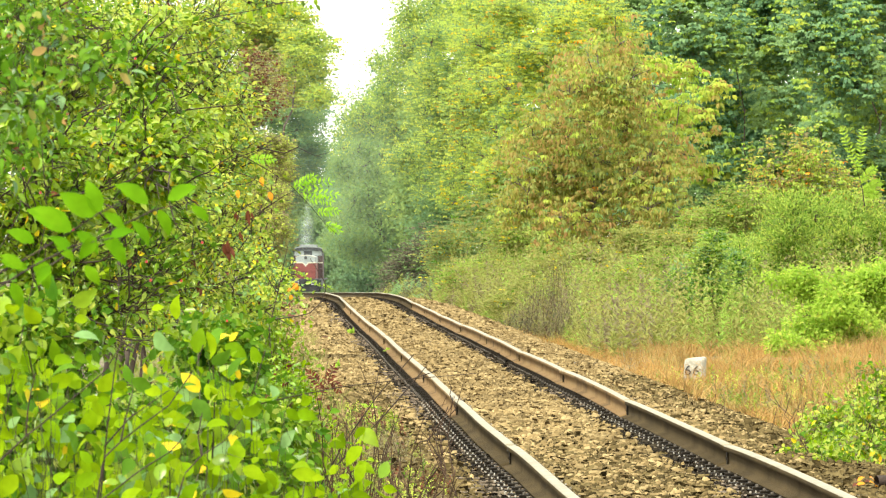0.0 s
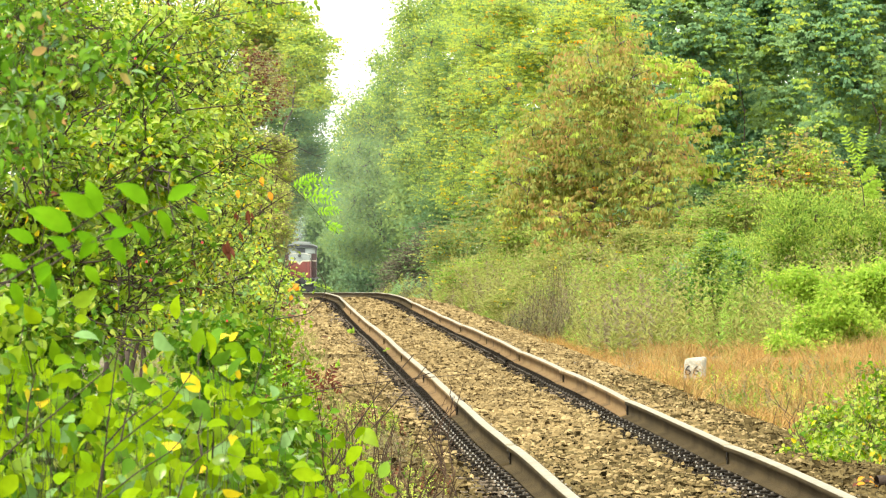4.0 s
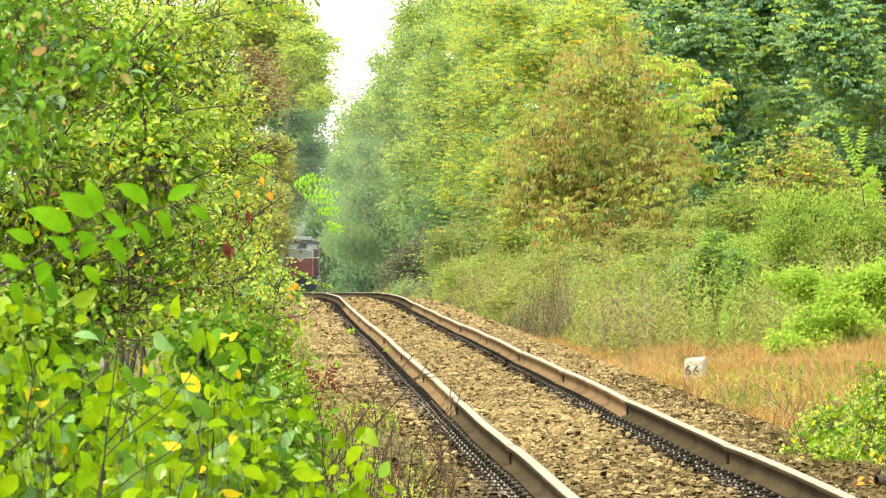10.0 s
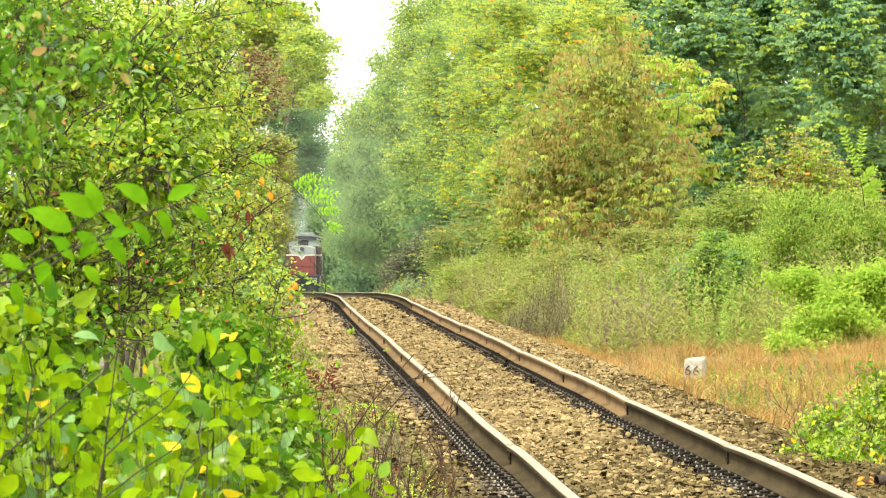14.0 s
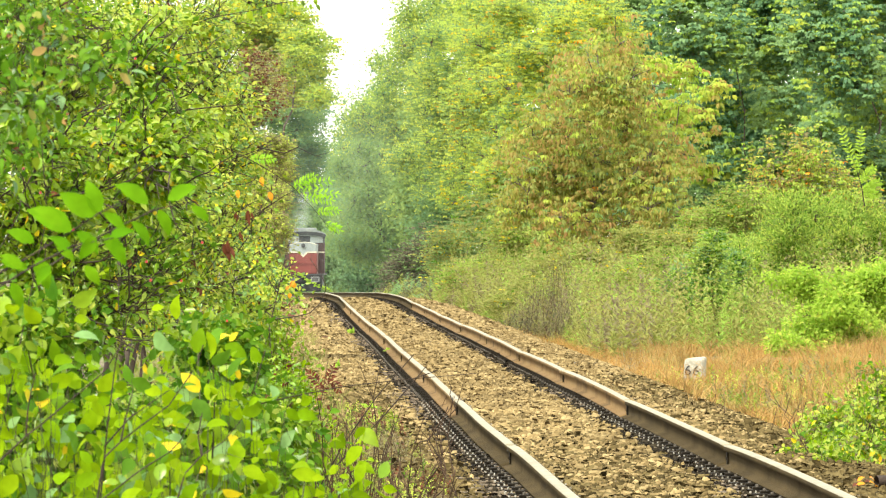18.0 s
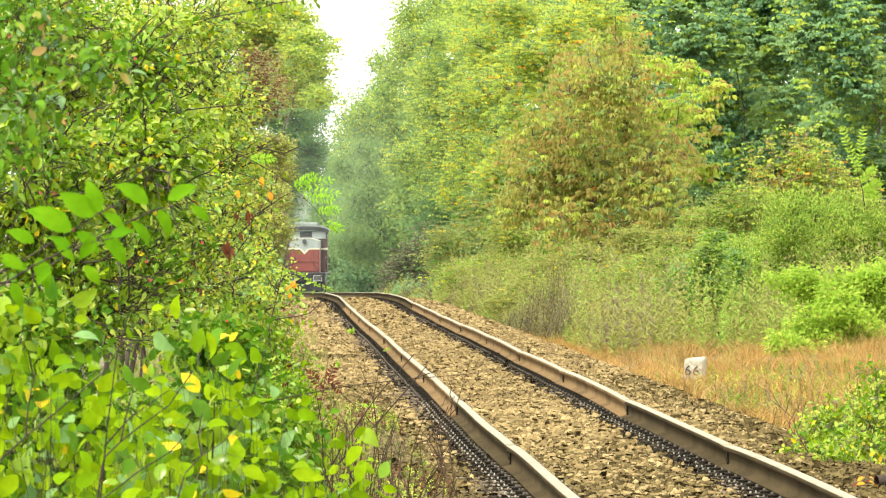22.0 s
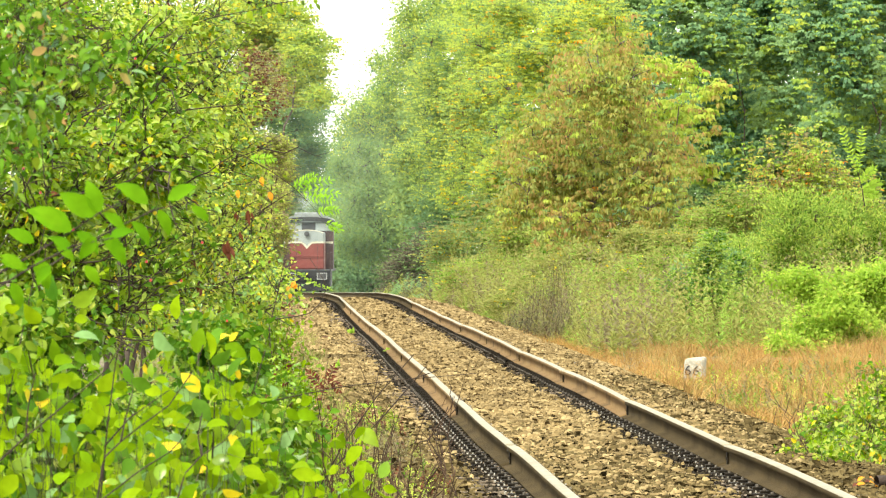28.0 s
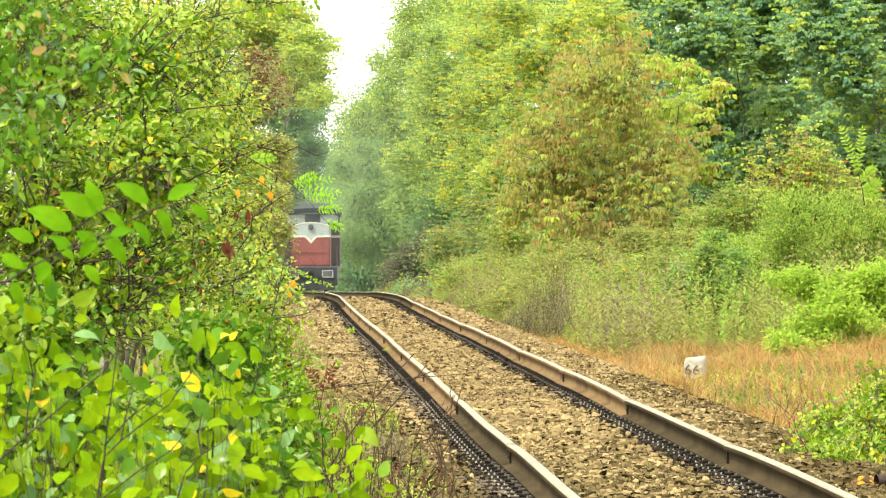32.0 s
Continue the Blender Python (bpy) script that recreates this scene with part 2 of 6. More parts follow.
OVAL = np.array([(0, 0, 0), (0, .5, -.03), (0, 1, -.14), (-.5, .30, .10), (-.42, .68, .07), (.42, .68, .07), (.5, .30, .10)])
OVAL_F = [np.array([(0, 1, 4, 3), (0, 6, 5, 1)]), np.array([(1, 2, 4), (1, 5, 2)])]
FULL = np.array([(0, 0, 0), (0, .34, .02), (0, .68, .0), (0, 1, -.20), (-.24, .10, .05), (-.47, .30, .09), (-.46, .55, .08), (-.27, .80, .01), (.27, .80, .01), (.46, .55, .08), (.47, .30, .09), (.24, .10, .05)])
FULL_F = [np.array([(0, 1, 5, 4), (1, 2, 6, 5), (0, 11, 10, 1), (1, 10, 9, 2)]), np.array([(2, 3, 7), (2, 7, 6), (2, 8, 3), (2, 9, 8)])]
KITE = np.array([(0, 0, 0), (-.5, .45, .12), (0, 1, -.08), (.5, .45, .12)])
KITE_F = [np.array([(0, 2, 1), (0, 3, 2)])]


def leaf_mesh(name, pos, along, normal, size, width=0.55, oval=True):
    """Leaves, each a folded blade with its tip bent down, as one mesh."""
    tv, tf = (FULL, FULL_F) if oval == 2 else (OVAL, OVAL_F) if oval else (KITE, KITE_F)
    y = unit(along)
    x = unit(np.cross(y, normal))
    z = np.cross(x, y)
    s = np.asarray(size).reshape(-1, 1, 1)
    v = pos[:, None, :] + s * (tv[None, :, 0:1] * width * x[:, None] + tv[None, :, 1:2] * y[:, None] + tv[None, :, 2:3] * z[:, None])
    off = (np.arange(len(pos)) * len(tv)).reshape(-1, 1, 1)
    faces = [(f[None] + off).reshape(-1, f.shape[1]) for f in tf]
    return quick_mesh(name, v.reshape(-1, 3), faces, oval == 2)


def tube_mesh(name, lines, sides=5):
    """Tapered round stems: lines is a list of (points, radii)."""
    V, F, base = [], [], 0
    ang = np.linspace(0, 2 * np.pi, sides, endpoint=False)
    for pts, rad in lines:
        p = np.asarray(pts, dtype=float)
        r = np.asarray(rad, dtype=float).reshape(-1, 1, 1)
        d = unit(np.gradient(p, axis=0))
        ref = np.where(np.abs(d[:, 2:3]) > 0.9, np.array([[1.0, 0, 0]]), np.array([[0, 0, 1.0]]))
        a = unit(np.cross(d, ref))
        b = np.cross(d, a)
        ring = p[:, None] + r * (np.cos(ang)[None, :, None] * a[:, None] + np.sin(ang)[None, :, None] * b[:, None])
        V.append(ring.reshape(-1, 3))
        k = len(p)
        i = np.arange(k - 1)[:, None] * sides + np.arange(sides)[None]
        j = np.arange(k - 1)[:, None] * sides + (np.arange(sides)[None] + 1) % sides
        F.append(np.stack([i, j, j + sides, i + sides], -1).reshape(-1, 4) + base)
        base += k * sides
    return quick_mesh(name, np.concatenate(V), [np.concatenate(F)], smooth=True)


def bent(rng, a, b, n=5, sway=0.08):
    """Points of a crooked line from a to b."""
    a, b = np.asarray(a, float), np.asarray(b, float)
    t = np.linspace(0, 1, n)[:, None]
    w = rng.normal(0, sway * np.linalg.norm(b - a), (n, 3)) * np.sin(np.pi * t)
    return a + (b - a) * t + w


def box_bm(bm, x0, x1, y0, y1, z0, z1, bevel=0.0):
    r = bmesh.ops.create_cube(bm, size=1.0, matrix=Matrix.LocRotScale(((x0 + x1) / 2, (y0 + y1) / 2, (z0 + z1) / 2), None, (x1 - x0, y1 - y0, z1 - z0)))
    if bevel:
        es = {e for v in r["verts"] for e in v.link_edges}
        bmesh.ops.bevel(bm, geom=list(es), offset=bevel, segments=2, affect="EDGES", profile=0.6)
    return bm


def cyl_bm(bm, c, axis, radius, length, seg=14, r2=None):
    q = Vector((0, 0, 1)).rotation_difference(Vector(axis)).to_matrix().to_4x4()
    bmesh.ops.create_cone(bm, cap_ends=True, segments=seg, radius1=radius, radius2=radius if r2 is None else r2, depth=length, matrix=Matrix.Translation(c) @ q)
    return bm


def thing(name, label, category, at=(0, 0, 0), group="", kind=""):
    ob = new(name)
    ob.location = at
    return tagged(ob, label, category, group, kind)


# ---------------------------------------------------------------- the line of the track
_Y = np.array([-40, 10, 36.2, 42.9, 49.4, 58.3, 71.0, 91.0, 109.5, 126.6, 143.4, 157.3, 168.8, 240, 300, 341.5, 378, 415, 452, 507, 563, 608, 636, 680, 780])
_X = np.array([3.45, 2.17, 1.447, 1.272, 1.085, 0.855, 0.520, 0.0, -0.510, -0.985, -1.400, -1.770, -2.28, -4.15, -5.85, -6.97, -7.95, -8.85, -9.72, -11.05, -12.45, -13.5, -13.5, -13.1, -10.6])


def track_x(y):
    return np.interp(y, _Y, _X)


RAIL_Z = 0.07


def track_z(y):
    """Height of the rail heads: level, then falling away past the crest."""
    y = np.asarray(y, float)
    fall = 1.485 - 0.008384 * y
    k = 0.015
    return RAIL_Z - k * np.logaddexp(0.0, -(fall - RAIL_Z) / k)


JOINT0, RAIL_LEN = 44.6, 12.5


def joint_dip(y):
    d = np.abs((np.asarray(y, float) - JOINT0 + RAIL_LEN / 2) % RAIL_LEN - RAIL_LEN / 2)
    return -0.012 * np.exp(-d / 1.1) + 0.006 * np.sin(np.asarray(y) * 0.21)


def side_of_track(x, y):
    return x - track_x(y)


def ground_z(x, y):
    """Ground: bed of the track, its shoulders, and banks with low swells."""
    x, y = np.asarray(x, float), np.asarray(y, float)
    yy = np.clip(y, -60, 900)
    u = np.abs(x - track_x(yy))
    base = track_z(yy)
    bed = np.interp(u, [0, 1.75, 2.6, 3.6, 6, 12, 30, 200], [-0.24, -0.24, -0.50, -0.42, -0.25, -0.1, 0.0, 0.0])
    swell = 0.07 * np.sin(x * 1.3 + y * 0.17) * np.sin(y * 0.31 + x * 0.4) * np.clip((u - 2.2) / 2, 0, 1)
    return base + bed + swell


# ---------------------------------------------------------------- ground
def ground():
    xs = np.unique(np.concatenate([np.arange(-40, 40.1, 0.5), [-3000, -1200, -500, -200, -100, -60, 60, 100, 200, 500, 1200, 3000]]))
    ys = np.unique(np.concatenate([np.arange(-30, 200, 2.5), np.arange(200, 900, 12), [-2000, -600, -150, -60, 950, 1100, 1500, 2200, 4000]]))
    X, Y = np.meshgrid(xs, ys)
    Z = ground_z(X, Y) - 0.02
    nx, ny = len(xs), len(ys)
    i = (np.arange(ny - 1)[:, None] * nx + np.arange(nx - 1)[None]).ravel()
    f = np.stack([i, i + 1, i + nx + 1, i + nx], -1)
    tagged(part("ground", quick_mesh("ground", np.stack([X, Y, Z], -1).reshape(-1, 3), [f], True), M["soil"]),
           "brown soil with sparse green, lying along the railway", "ground", kind="structure")


ground()


def ballast_bed():
    ys = np.concatenate([np.arange(-30, 180, 0.8), np.arange(180, 800, 6)])
    us = np.array([-2.75, -2.3, -1.8, -1.3, -0.9, -0.6, -0.3, 0, 0.3, 0.6, 0.9, 1.3, 1.8, 2.3, 2.75])
    zs = np.array([-0.62, -0.38, -0.205, -0.19, -0.185, -0.19, -0.185, -0.18, -0.185, -0.19, -0.185, -0.19, -0.205, -0.38, -0.62])
    U, Y = np.meshgrid(us, ys)
    rng = np.random.default_rng(3)
    Z = track_z(Y) + zs[None] + rng.normal(0, 0.008, U.shape)
    X = track_x(Y) + U + rng.normal(0, 0.04, U.shape)
    nx, ny = len(us), len(ys)
    i = (np.arange(ny - 1)[:, None] * nx + np.arange(nx - 1)[None]).ravel()
    f = np.stack([i, i + 1, i + nx + 1, i + nx], -1)
    return tagged(part("ballast_bed", quick_mesh("ballast_bed", np.stack([X, Y, Z], -1).reshape(-1, 3), [f], True), M["bed"]),
                  "tan crushed-stone bed under a single railway track", "track bed", kind="structure")


BED = ballast_bed()


# ---------------------------------------------------------------- rails
def rails():
    prof = [(-.036, -.008), (-.028, -.001), (.024, .001), (.036, -.006), (.036, -.036), (.009, -.05), (.009, -.128), (.07, -.145), (.07, -.158), (-.07, -.158), (-.07, -.145), (-.009, -.128), (-.009, -.05), (-.036, -.036)]
    prof = np.array(prof)
    k = len(prof)
    first = int(math.floor((-30 - JOINT0) / RAIL_LEN))
    for n in range(first, int((760 - JOINT0) / RAIL_LEN)):
        y0, y1 = JOINT0 + n * RAIL_LEN + 0.006, JOINT0 + (n + 1) * RAIL_LEN - 0.006
        t = np.array([0, .03, .07, .13, .22, .35, .5, .65, .78, .87, .93, .97, 1])
        ys = y0 + (y1 - y0) * t
        for s in (-1, 1):
            wob = 0.004 * np.sin(ys * 0.5 + s) + 0.003 * np.exp(-np.minimum(ys - y0, y1 - ys) / 1.2) * (1 if (n * 7 + s) % 3 else -1)
            cx = track_x(ys) + s * 0.7535 + wob * (ys < 180)
            cz = track_z(ys) + joint_dip(ys) * np.where(ys < 180, 1, 0.3)
            V = np.stack([cx[:, None] + prof[None, :, 0], np.repeat(ys[:, None], k, 1), cz[:, None] + prof[None, :, 1]], -1).reshape(-1, 3)
            a = (np.arange(len(ys) - 1)[:, None] * k + np.arange(k)[None]).ravel()
            b = (np.arange(len(ys) - 1)[:, None] * k + (np.arange(k)[None] + 1) % k).ravel()
            F = np.stack([a, b, b + k, a + k], -1)
            caps = np.array([list(range(k))[::-1], [(len(ys) - 1) * k + i for i in range(k)]])
            me = quick_mesh("rail", V, [F, caps])
            # Dark steel on rails past y 140 stands in for shade there.
            me.materials.append(M["rail_dark" if y0 < JOINT0 + 1 or y0 > 140 else "rail_side"]), me.materials.append(M["rail_top"])
            mi = np.zeros(len(me.polygons), dtype=np.int32)
            mi[:len(F)] = np.isin(np.arange(len(F)) % k, (0, 1)).astype(np.int32)
            me.polygons.foreach_set("material_index", mi)
            rail = tagged(part("rail", me, None), "rust-brown steel rail with a bright worn running top", "rail", "rails of the track")
            if 30 < y0 < 180:
                for e, yy in ((0, y0), (1, y1)):
                    side = -1
                    bm = bmesh.new()
                    x = float(np.interp(yy, ys, cx))
                    z = float(np.interp(yy, ys, cz))
                    lo, hi = (yy, yy + 0.13) if e == 0 else (yy - 0.13, yy)
                    box_bm(bm, x - 0.018, x - 0.010, lo, hi, z - 0.126, z - 0.046, 0.002)
                    for q in (0.4, 0.8):
                        cyl_bm(bm, (x - 0.020, lo + (hi - lo) * q, z - 0.09), (1, 0, 0), 0.009, 0.006, 6)
                    part("fishplate", bm, M["iron" if y0 < 60 else "rail_dark"], rail, "dark bolted steel joint bar")


rails()


# ---------------------------------------------------------------- sleepers with chairs and bolts
def sleepers():
    def one(detail):
        s = thing("sleeper", "dark tarred wooden sleeper half buried in ballast", "sleeper", group="sleepers of the track")
        part("beam", box_bm(bmesh.new(), -1.25, 1.25, -0.13, 0.13, -0.33, -0.172, 0.012), M["sleeper"], s)
        for sx in (-0.7535, 0.7535):
            bm = box_bm(bmesh.new(), sx - 0.2, sx + 0.2, -0.07, 0.065, -0.172, -0.160, 0.004)
            plate = part("baseplate", bm, M["iron"], s, "oily cast-iron chair under the rail")
            for d in (-0.125, 0.125):
                if detail == 1:
                    bm = box_bm(bmesh.new(), sx + d - 0.03, sx + d + 0.03, -0.03, 0.03, -0.160, -0.142, 0)
                    part("clip", bm, M["iron"], plate)
                    part("screw", cyl_bm(bmesh.new(), (sx + d * 1.5, 0, -0.15), (0, 0, 1), 0.011, 0.016, 6), M["worn_bolt"], plate, "dull bolt head")
                elif detail:
                    part("clip", box_bm(bmesh.new(), sx + d - 0.03, sx + d + 0.03, -0.03, 0.03, -0.160, -0.142, 0.006), M["iron"], plate)
                    part("bolt", cyl_bm(bmesh.new(), (sx + d, 0, -0.135), (0, 0, 1), 0.010, 0.014, 6), M["worn_bolt"], plate, "dull bolt head")
                    part("screw", cyl_bm(bmesh.new(), (sx + d * 1.72, 0.03 if d > 0 else -0.03, -0.152), (0, 0, 1), 0.008, 0.012, 6), M["bolt"], plate, "square-headed screw, coloured pale for its glint")
                    part("screw", cyl_bm(bmesh.new(), (sx + d * 1.4, -0.045 if d > 0 else 0.045, -0.152), (0, 0, 1), 0.006, 0.012, 6), M["bolt"], plate, "square-headed screw, coloured pale for its glint")
                else:
                    bm = box_bm(bmesh.new(), sx + d - 0.03, sx + d + 0.03, -0.03, 0.03, -0.160, -0.142, 0)
                    cyl_bm(bm, (sx + d, 0, -0.13), (0, 0, 1), 0.014, 0.016, 6)
                    part("clip", bm, M["iron"], plate)
        return s
    rich, middle, plain = one(2), one(1), one(0)
    placed = []
    for i in range(-66, 250):
        y = 33.0 + i * 0.62
        rz = math.degrees(math.atan2(-(float(track_x(y + 1)) - float(track_x(y - 1))), 2.0))
        m = pose(float(track_x(y)), y, float(track_z(y) + joint_dip(y) * 0.9), 0, 0, rz)
        src = rich if 33 <= y < 62 else middle if 62 <= y < 125 else plain
        if src not in placed:
            src.matrix_basis = m
            placed.append(src)
        else:
            copy_thing(src, m)


sleepers()


# ---------------------------------------------------------------- ballast stones
CUBE = np.array([(-1, -1, -1), (1, -1, -1), (1, 1, -1), (-1, 1, -1), (-1, -1, 1), (1, -1, 1), (1, 1, 1), (-1, 1, 1)], float) * 0.5
CUBE_F = [np.array([(4, 5, 6, 7), (0, 1, 5, 4), (1, 2, 6, 5), (2, 3, 7, 6), (3, 0, 4, 7)])]
WEDGE = np.array([(-0.5, -0.5, -0.5), (0.5, -0.5, -0.5), (0.5, 0.5, -0.5), (-0.5, 0.5, -0.5), (-0.32, -0.1, 0.5), (0.32, 0.15, 0.5)])
WEDGE_F = [np.array([(0, 1, 5, 4), (2, 3, 4, 5)]), np.array([(1, 2, 5), (3, 0, 4)])]


def stones_mesh(name, rng, pos, size, wedge=False):
    """Broken stones: blocks with crooked corners and a narrower top, or three-sided splinters."""
    n = len(pos)
    tv, tf = (WEDGE, WEDGE_F) if wedge else (CUBE * np.where(CUBE[:, 2:3] > 0, np.array([[0.72, 0.72, 1.0]]), 1.0), CUBE_F)
    k = len(tv)
    v = tv[None] * rng.uniform(0.6, 1.3, (n, 1, 3)) * np.array([1.25, 1.0, 0.68]) + rng.uniform(-0.2, 0.2, (n, k, 3))
    a = rng.uniform(0, 6.28, n)
    b = rng.normal(0, 0.75, n)
    c, s = np.cos(a)[:, None], np.sin(a)[:, None]
    x, y, z = v[..., 0], v[..., 1], v[..., 2]
    cb, sb = np.cos(b)[:, None], np.sin(b)[:, None]
    y, z = y * cb - z * sb, y * sb + z * cb
    v = np.stack([x * c - y * s, x * s + y * c, z], -1) * np.asarray(size).reshape(-1, 1, 1) + pos[:, None]
    off = (np.arange(n) * k).reshape(-1, 1, 1)
    return quick_mesh(name, v.reshape(-1, 3), [(f[None] + off).reshape(-1, f.shape[1]) for f in tf])


def ballast():
    rng = np.random.default_rng(11)
    P, S = [], []
    for y0, y1, n, size in ((-8, 34, 8000, 0.085), (34, 48, 72000, 0.027), (48, 75, 80000, 0.029), (75, 115, 50000, 0.034), (115, 185, 27000, 0.050)):
        y = rng.uniform(y0, y1, n)
        u = rng.uniform(-2.25, 2.3, n)
        z = np.interp(np.abs(u), [0, 1.8, 2.3, 2.75], [-0.175, -0.195, -0.37, -0.61]) + rng.uniform(-0.02, 0.024, n)
        P.append(np.stack([track_x(y) + u, y, track_z(y) + z], -1))
        S.append(size * (0.5 + 1.3 * rng.uniform(0, 1, n) ** 2))
    P, S = np.concatenate(P), np.concatenate(S)
    us = side_of_track(P[:, 0], P[:, 1])
    rel = np.where(us < 0, us + 0.7535, us - 0.7535)
    u = np.abs(rel)
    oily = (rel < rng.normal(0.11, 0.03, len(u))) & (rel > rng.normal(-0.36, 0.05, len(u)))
    P[oily, 2] -= 0.006
    under = u < 0.085
    # Share of dark stones: shoulders, and below y 60 for shade in gaps.
    chance = np.clip((-us - 0.95) * 1.5, 0, 0.75) * (P[:, 1] < 70) * 0.8 + np.clip((us - 0.95) * 0.9, 0, 0.6) * (P[:, 1] < 75) + np.clip((60 - P[:, 1]) / 26, 0, 0.7)
    dusky = ~oily & (rng.uniform(0, 1, len(us)) < chance)
    near = np.nonzero(~oily & ~dusky & (P[:, 1] > 35.6) & (P[:, 1] < 37.6) & (np.abs(side_of_track(P[:, 0], P[:, 1])) < 1.1))[0][:290]
    shapes = [stones_mesh("stone", rng, np.zeros((1, 3)), [1.0]) for _ in range(8)]
    for i, q in enumerate(near):
        if not shapes[i % 8].materials:
            shapes[i % 8].materials.append(M["stone"])
        st = part("stone", shapes[i % 8], None, BED)
        st.matrix_basis = Matrix.Translation(P[q]) @ Matrix.Rotation(i * 1.7, 4, "Z") @ Matrix.Scale(S[q], 4)
    oily[near] = True
    under[near] = True
    tagged(part("dirty_ballast", stones_mesh("dirty_ballast", rng, P[dusky], S[dusky] * 1.1, True), M["dusky"], BED), "dark olive-brown ballast stones, partly for shade in gaps", kind="stuff")
    oily |= dusky
    under |= dusky
    for q, splinters in ((~oily & (P[:, 1] < 60), False), (~oily & (P[:, 1] >= 60), True)):
        tagged(part("ballast", stones_mesh("ballast", rng, P[q], S[q], splinters), M["stone"], BED), "tan and grey crushed ballast stones", kind="stuff")
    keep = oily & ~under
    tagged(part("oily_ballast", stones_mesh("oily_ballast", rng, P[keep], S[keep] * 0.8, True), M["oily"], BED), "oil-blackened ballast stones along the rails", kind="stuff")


ballast()


# ---------------------------------------------------------------- marker stone beside the track
def marker_stone():
    x, y, z = 3.148, 81, -0.175
    s = thing("marker_stone", "whitewashed stone track marker with black numerals in dry grass", "marker stone", (x, y, z - 0.13))
    bm = box_bm(bmesh.new(), -0.135, 0.135, -0.09, 0.09, -0.12, 0.30, 0.045)
    for v in bm.verts:
        v.co += noise.noise_vector(v.co * 9) * 0.018
        v.co.z += v.co.x * 0.16 * (v.co.z > 0)
        v.co.x -= 0.05 * max(0.0, v.co.z - 0.2)
    part("block", bm, M["limewash"], s)
    s.rotation_euler = (0, radians(3), radians(-9))
    for i, ch in enumerate("66"):
        cu = bpy.data.curves.new("numeral", "FONT")
        cu.body, cu.size, cu.extrude, cu.align_x = ch, 0.18, 0.002, "CENTER"
        tmp = bpy.data.objects.new("tmp", cu)
        me = bpy.data.meshes.new_from_object(tmp)
        bpy.data.objects.remove(tmp)
        me.materials.clear()
        ob = part("numeral", me, M["ink"], s, "black painted numeral")
        ob.matrix_basis = pose(-0.078 + i * 0.105, -0.102, 0.075, 90, 0, 4)


marker_stone()


